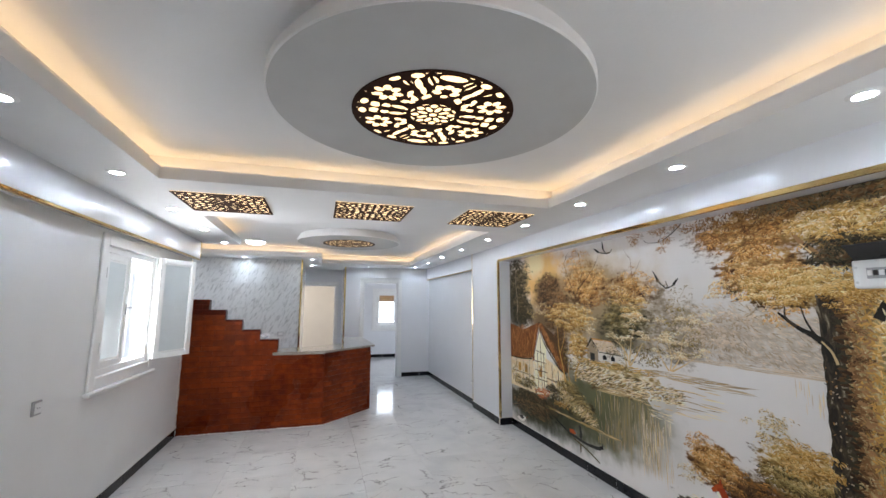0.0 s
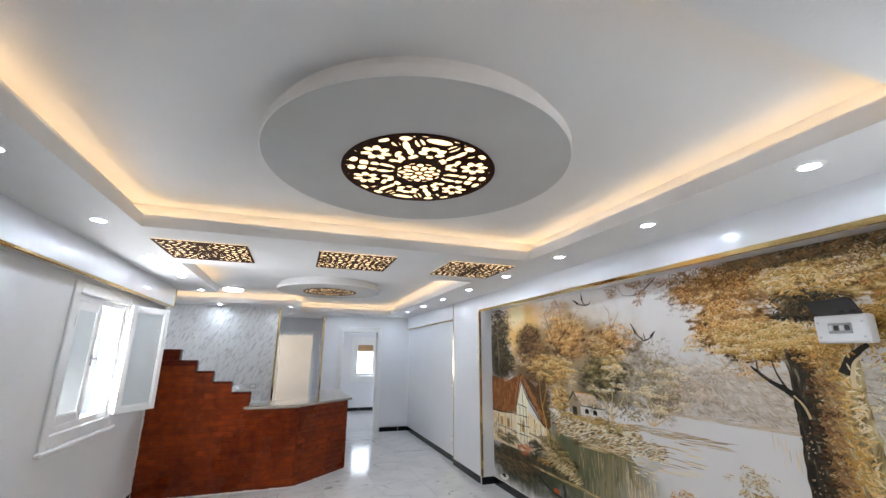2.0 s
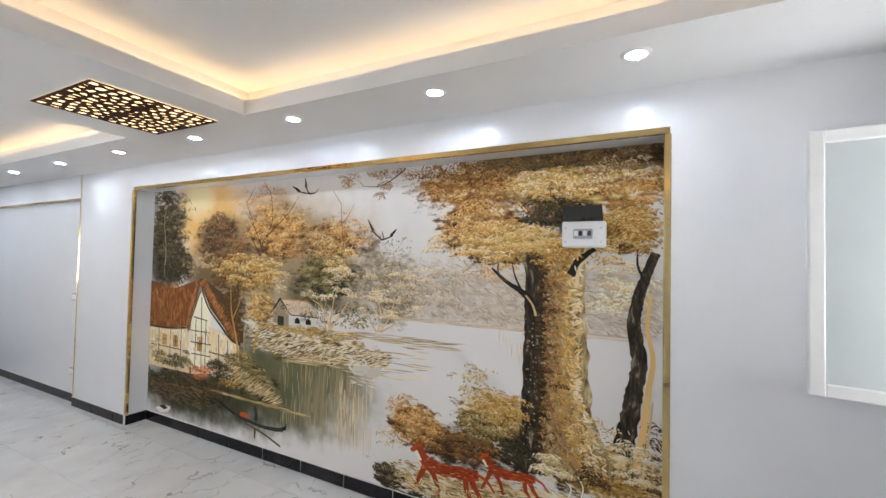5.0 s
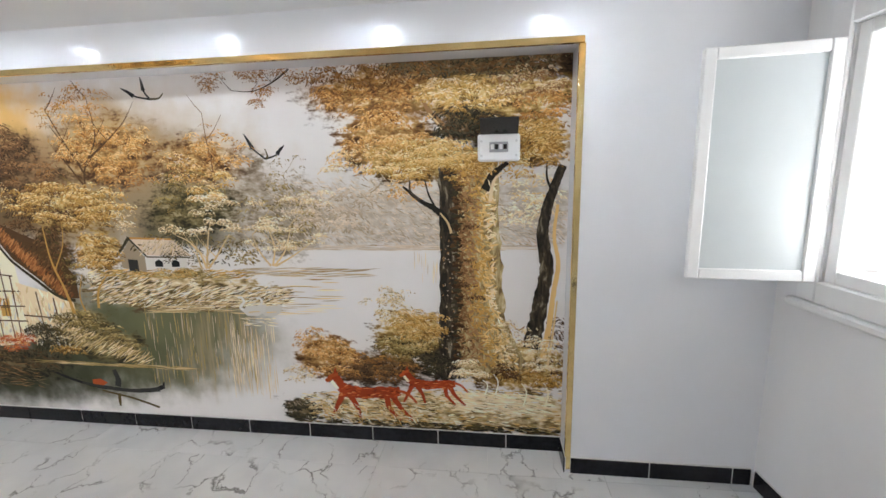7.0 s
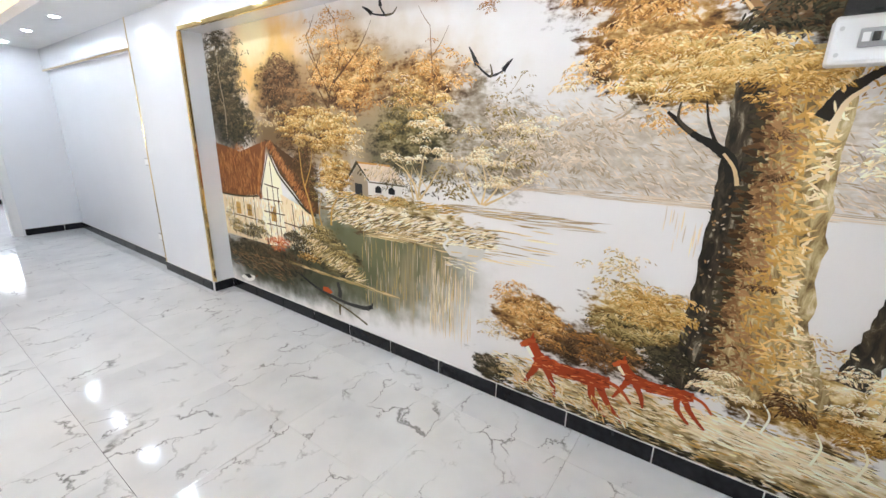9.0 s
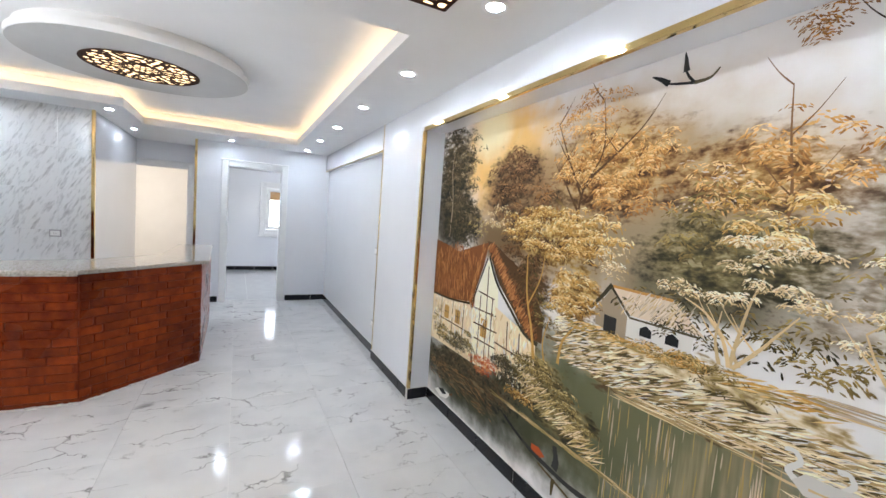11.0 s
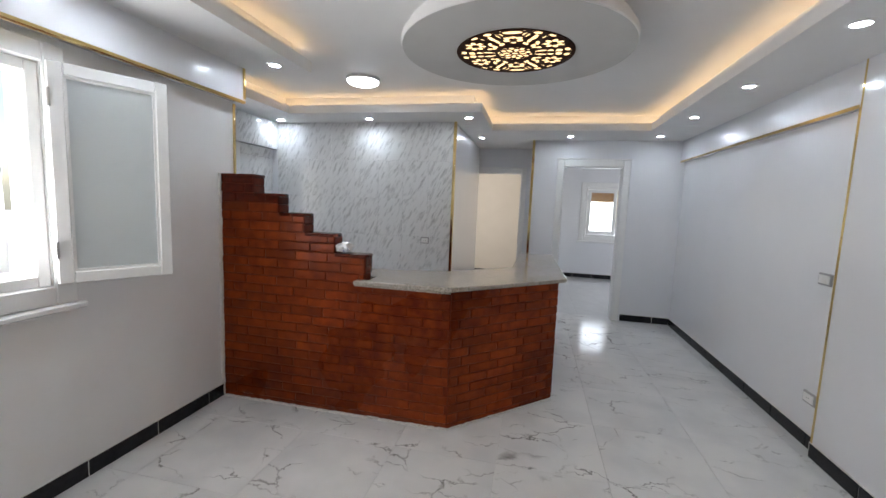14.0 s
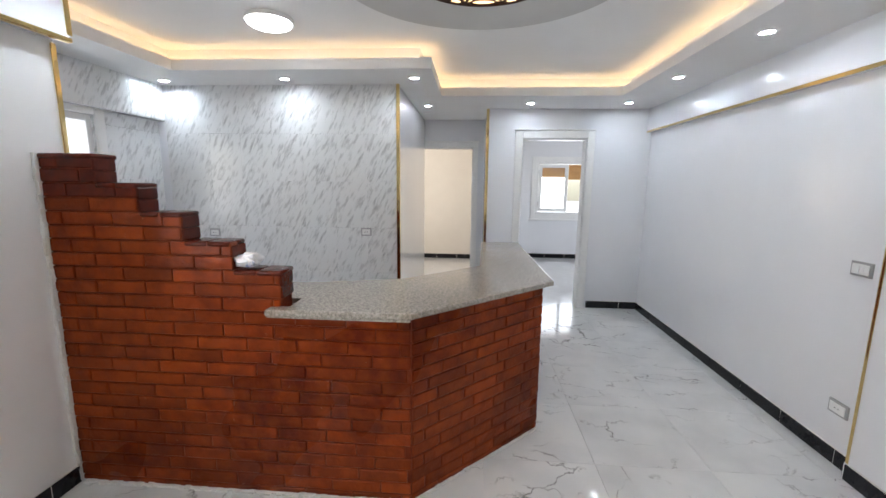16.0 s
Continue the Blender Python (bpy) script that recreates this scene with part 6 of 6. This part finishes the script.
# two russet animals as plain shapes
for y, z, s in ((3.62, 0.305, 1.0), (3.235, 0.375, 0.72)):
    k.stroke([(y + 0.17 * s, z + 0.02 * s), (y + 0.04 * s, z), (y - 0.10 * s, z + 0.012 * s), (y - 0.20 * s, z + 0.02 * s)], 0.085 * s, 0.060 * s, F_FUR[1], 8)
    k.stroke([(y + 0.12 * s, z + 0.0 * s), (y + 0.175 * s, z + 0.055 * s), (y + 0.19 * s, z + 0.10 * s)], 0.080 * s, 0.050 * s, F_FUR[1], 8.1)
    k.stroke([(y + 0.175 * s, z + 0.10 * s), (y + 0.215 * s, z + 0.095 * s), (y + 0.255 * s, z + 0.065 * s)], 0.055 * s, 0.020 * s, F_FUR[2], 8.2)
    k.stroke([(y + 0.195 * s, z + 0.12 * s), (y + 0.19 * s, z + 0.155 * s)], 0.020 * s, 0.006 * s, F_FUR[1], 8.2)
    for a, b, c in ((0.15, 0.19, 0.23), (0.12, 0.07, 0.05), (-0.15, -0.20, -0.28), (-0.12, -0.13, -0.20)):
        k.stroke([(y + a * s, z), (y + b * s, z - 0.085 * s), (y + c * s, z - 0.165 * s)], 0.045 * s, 0.012 * s, F_FUR[1], 8.3)
    k.stroke([(y - 0.19 * s, z + 0.025 * s), (y - 0.25 * s, z + 0.005 * s), (y - 0.30 * s, z - 0.05 * s)], 0.022 * s, 0.012 * s, F_FUR[2], 8.3)
    for _ in range(70):
        u = rr.random()
        k.dab(y + (0.19 - 0.38 * u) * s, z + rr.uniform(-0.03, 0.045) * s, rr.uniform(0.02, 0.045) * s, 0.007 * s, 3.0 + rr.uniform(-0.3, 0.3), rr.choice(F_FUR[:3] + F_FUR[2:]), 9.0)
    k.stroke([(y + 0.22 * s, z + 0.07 * s), (y + 0.18 * s, z + 0.02 * s)], 0.024 * s, 0.016 * s, F_PALE[4], 9.2)
streaks(k, 160, lambda u, v: (3.30 + 0.6 * u, 0.12 + 0.10 * v), (0.02, 0.06), (0.004, 0.008), 0.6, F_PALE[2:] + F_GILT[2:4], 9.4, 0.9)
k.build("great_tree", mural, "great golden tree over red undergrowth")

# ---- floor tiles and kitchen tiles ----
def marble():
    """Polished white tile with thin broken grey veins."""
    m = bpy.data.materials.new("white_marble_tile")
    m.use_nodes = True
    n, l = m.node_tree.nodes, m.node_tree.links
    b = n["Principled BSDF"]
    b.inputs["Roughness"].default_value = 0.10
    b.inputs["Specular IOR Level"].default_value = 0.36
    co, info, add, mul = n.new("ShaderNodeTexCoord"), n.new("ShaderNodeObjectInfo"), n.new("ShaderNodeVectorMath"), n.new("ShaderNodeVectorMath")
    mul.operation = "SCALE"
    mul.inputs[0].default_value = (37.0, 91.0, 53.0)
    l.new(info.outputs["Random"], mul.inputs["Scale"])
    l.new(co.outputs["Object"], add.inputs[0]), l.new(mul.outputs["Vector"], add.inputs[1])
    bend, amount, moved = n.new("ShaderNodeTexNoise"), n.new("ShaderNodeVectorMath"), n.new("ShaderNodeVectorMath")
    bend.inputs["Scale"].default_value, bend.inputs["Detail"].default_value, bend.inputs["Roughness"].default_value = 5.5, 6, 0.62
    amount.operation = "SCALE"
    amount.inputs["Scale"].default_value = 0.30
    l.new(add.outputs["Vector"], bend.inputs["Vector"]), l.new(bend.outputs["Color"], amount.inputs[0])
    l.new(add.outputs["Vector"], moved.inputs[0]), l.new(amount.outputs["Vector"], moved.inputs[1])
    mp = n.new("ShaderNodeMapping")
    mp.inputs["Rotation"].default_value, mp.inputs["Scale"].default_value = (0, 0, -0.7), (1.0, 2.3, 0.0)
    l.new(moved.outputs["Vector"], mp.inputs["Vector"])
    t = n.new("ShaderNodeTexVoronoi")
    t.feature = "DISTANCE_TO_EDGE"
    t.inputs["Scale"].default_value = 2.2
    l.new(mp.outputs["Vector"], t.inputs["Vector"])
    vein = n.new("ShaderNodeMapRange")
    vein.inputs["From Min"].default_value, vein.inputs["From Max"].default_value = 0.0, 0.022
    vein.inputs["To Min"].default_value, vein.inputs["To Max"].default_value = 1.0, 0.0
    l.new(t.outputs["Distance"], vein.inputs["Value"])
    gate = n.new("ShaderNodeTexNoise")
    gate.inputs["Scale"].default_value, gate.inputs["Detail"].default_value = 4.2, 3
    l.new(add.outputs["Vector"], gate.inputs["Vector"])
    gr = n.new("ShaderNodeMapRange")
    gr.inputs["From Min"].default_value, gr.inputs["From Max"].default_value = 0.46, 0.62
    l.new(gate.outputs["Fac"], gr.inputs["Value"])
    both = n.new("ShaderNodeMath")
    both.operation = "MULTIPLY"
    l.new(vein.outputs["Result"], both.inputs[0]), l.new(gr.outputs["Result"], both.inputs[1])
    cloud = n.new("ShaderNodeTexNoise")
    cloud.inputs["Scale"].default_value, cloud.inputs["Detail"].default_value = 3.0, 4
    l.new(add.outputs["Vector"], cloud.inputs["Vector"])
    cr = n.new("ShaderNodeValToRGB")
    cr.color_ramp.elements[0].position, cr.color_ramp.elements[0].color = 0.3, (0.60, 0.60, 0.60, 1)
    cr.color_ramp.elements[1].position, cr.color_ramp.elements[1].color = 0.6, (0.70, 0.695, 0.685, 1)
    l.new(cloud.outputs["Fac"], cr.inputs["Fac"])
    mx = n.new("ShaderNodeMix")
    mx.data_type = "RGBA"
    mx.inputs["B"].default_value = (0.17, 0.162, 0.155, 1)
    l.new(both.outputs[0], mx.inputs["Factor"]), l.new(cr.outputs["Color"], mx.inputs["A"])
    l.new(mx.outputs["Result"], b.inputs["Base Color"])
    return m


def wall_tile():
    """Glossy pale tile with slanting grey brush marks."""
    m = bpy.data.materials.new("streaked_wall_tile")
    m.use_nodes = True
    n, l = m.node_tree.nodes, m.node_tree.links
    b = n["Principled BSDF"]
    b.inputs["Roughness"].default_value = 0.06
    co, info, add, mul = n.new("ShaderNodeTexCoord"), n.new("ShaderNodeObjectInfo"), n.new("ShaderNodeVectorMath"), n.new("ShaderNodeVectorMath")
    mul.operation = "SCALE"
    mul.inputs[0].default_value = (17.0, 0.0, 23.0)
    l.new(info.outputs["Random"], mul.inputs["Scale"])
    l.new(co.outputs["Object"], add.inputs[0]), l.new(mul.outputs["Vector"], add.inputs[1])
    rot, mp = n.new("ShaderNodeMapping"), n.new("ShaderNodeMapping")
    rot.inputs["Rotation"].default_value = (0, radians(-28), 0)
    mp.inputs["Scale"].default_value = (40.0, 40.0, 9.0)
    l.new(add.outputs["Vector"], rot.inputs["Vector"]), l.new(rot.outputs["Vector"], mp.inputs["Vector"])
    t = n.new("ShaderNodeTexNoise")
    t.inputs["Scale"].default_value, t.inputs["Detail"].default_value, t.inputs["Roughness"].default_value = 1.0, 4, 0.6
    l.new(mp.outputs["Vector"], t.inputs["Vector"])
    cr = n.new("ShaderNodeValToRGB")
    e = cr.color_ramp.elements
    e[0].position, e[0].color = 0.50, (0.79, 0.80, 0.805, 1)
    e[1].position, e[1].color = 0.70, (0.48, 0.485, 0.49, 1)
    l.new(t.outputs["Fac"], cr.inputs["Fac"]), l.new(cr.outputs["Color"], b.inputs["Base Color"])
    return m


M_MARBLE, M_TILE = marble(), wall_tile()
floor = bpy.data.objects["floor"]
TILES = {}


def flat_tile(parent, name, x0, y0, x1, y1, mat):
    key = (round(x1 - x0, 3), round(y1 - y0, 3), mat.name)
    if key not in TILES:
        bm = bmesh.new()
        add_box(bm, 0.0009, 0.0009, -0.010, key[0] - 0.0009, key[1] - 0.0009, 0.0)
        TILES[key] = mesh_of(name, bm, mat)
    ob = new(name, TILES[key])
    ob.parent = parent
    ob.location = (x0, y0, 0)


SIDE = 0.612
for i in range(-7, 4):
    for j in range(-12, 9):
        x0, y0 = 3.52 + i * SIDE, 7.80 + j * SIDE
        x1, y1 = x0 + SIDE, y0 + SIDE
        x0, x1, y0, y1 = max(x0, -0.16), min(x1, 5.0), max(y0, 0.9), min(y1, 11.66)
        if x0 > 3.03:
            y1 = min(y1, 10.88)
        if x1 > 3.04 and y1 > 10.88:
            x1 = 3.04
        if x1 - x0 < 0.02 or y1 - y0 < 0.02 or (x1 < 0.7 and y1 < 7.4):
            continue
        flat_tile(floor, "floor_tile", x0, y0, x1, y1, M_MARBLE)
bed = bpy.data.objects["floor_bedroom"]
M_PALE = material("pale_stone_tile", (0.58, 0.58, 0.58), 0.12, second=(0.66, 0.66, 0.66), grain=6)
for x0, x1, y0, y1 in ((3.1, 6.1, 10.88, 14.15), (0.9, 3.0, 11.72, 13.85)):
    x = x0
    while x < x1 - 0.02:
        y = y0
        while y < y1 - 0.02:
            flat_tile(bed, "floor_tile", x, y, min(x + SIDE, x1), min(y + SIDE, y1), M_PALE)
            y += SIDE
        x += SIDE

kitchen = bpy.data.objects["wall_kitchen"]


def upright_tile(parent, wide, high, m):
    key = ("w", round(wide, 3), round(high, 3))
    if key not in TILES:
        bm = bmesh.new()
        add_box(bm, 0.0006, -0.009, 0.0006, key[1] - 0.0006, -0.0005, key[2] - 0.0006)
        bevel(bm, 0.0006, 1)
        TILES[key] = mesh_of("wall_tile", bm, M_TILE)
    ob = new("wall_tile", TILES[key])
    ob.parent = parent
    ob.matrix_local = m


TW, TH = 0.30, 0.43
for j in range(6):
    z0, z1 = 2.37 - (j + 1) * TH, 2.37 - j * TH
    z0 = max(z0, 0.0)
    if z1 - z0 < 0.02:
        continue
    x = 2.138
    while x > -0.05:
        a = max(x - TW, -0.078)
        upright_tile(kitchen, x - a, z1 - z0, Matrix.Translation((a, 9.510, z0)))
        x -= TW
    # the tiled side wall and its beam
    y = 7.61
    while y < 9.49:
        e = min(y + TW, 9.498)
        if j == 0:
            upright_tile(kitchen, e - y, 0.315, Matrix.Translation((-0.081, y, 2.054)) @ west)
        if z1 < 2.1 and (y > 8.80 or z1 < 1.05) or (j == 0 and y > 8.80):
            upright_tile(kitchen, e - y, min(z1, 2.048) - z0, Matrix.Translation((-0.161, y, z0)) @ west)
        y += TW
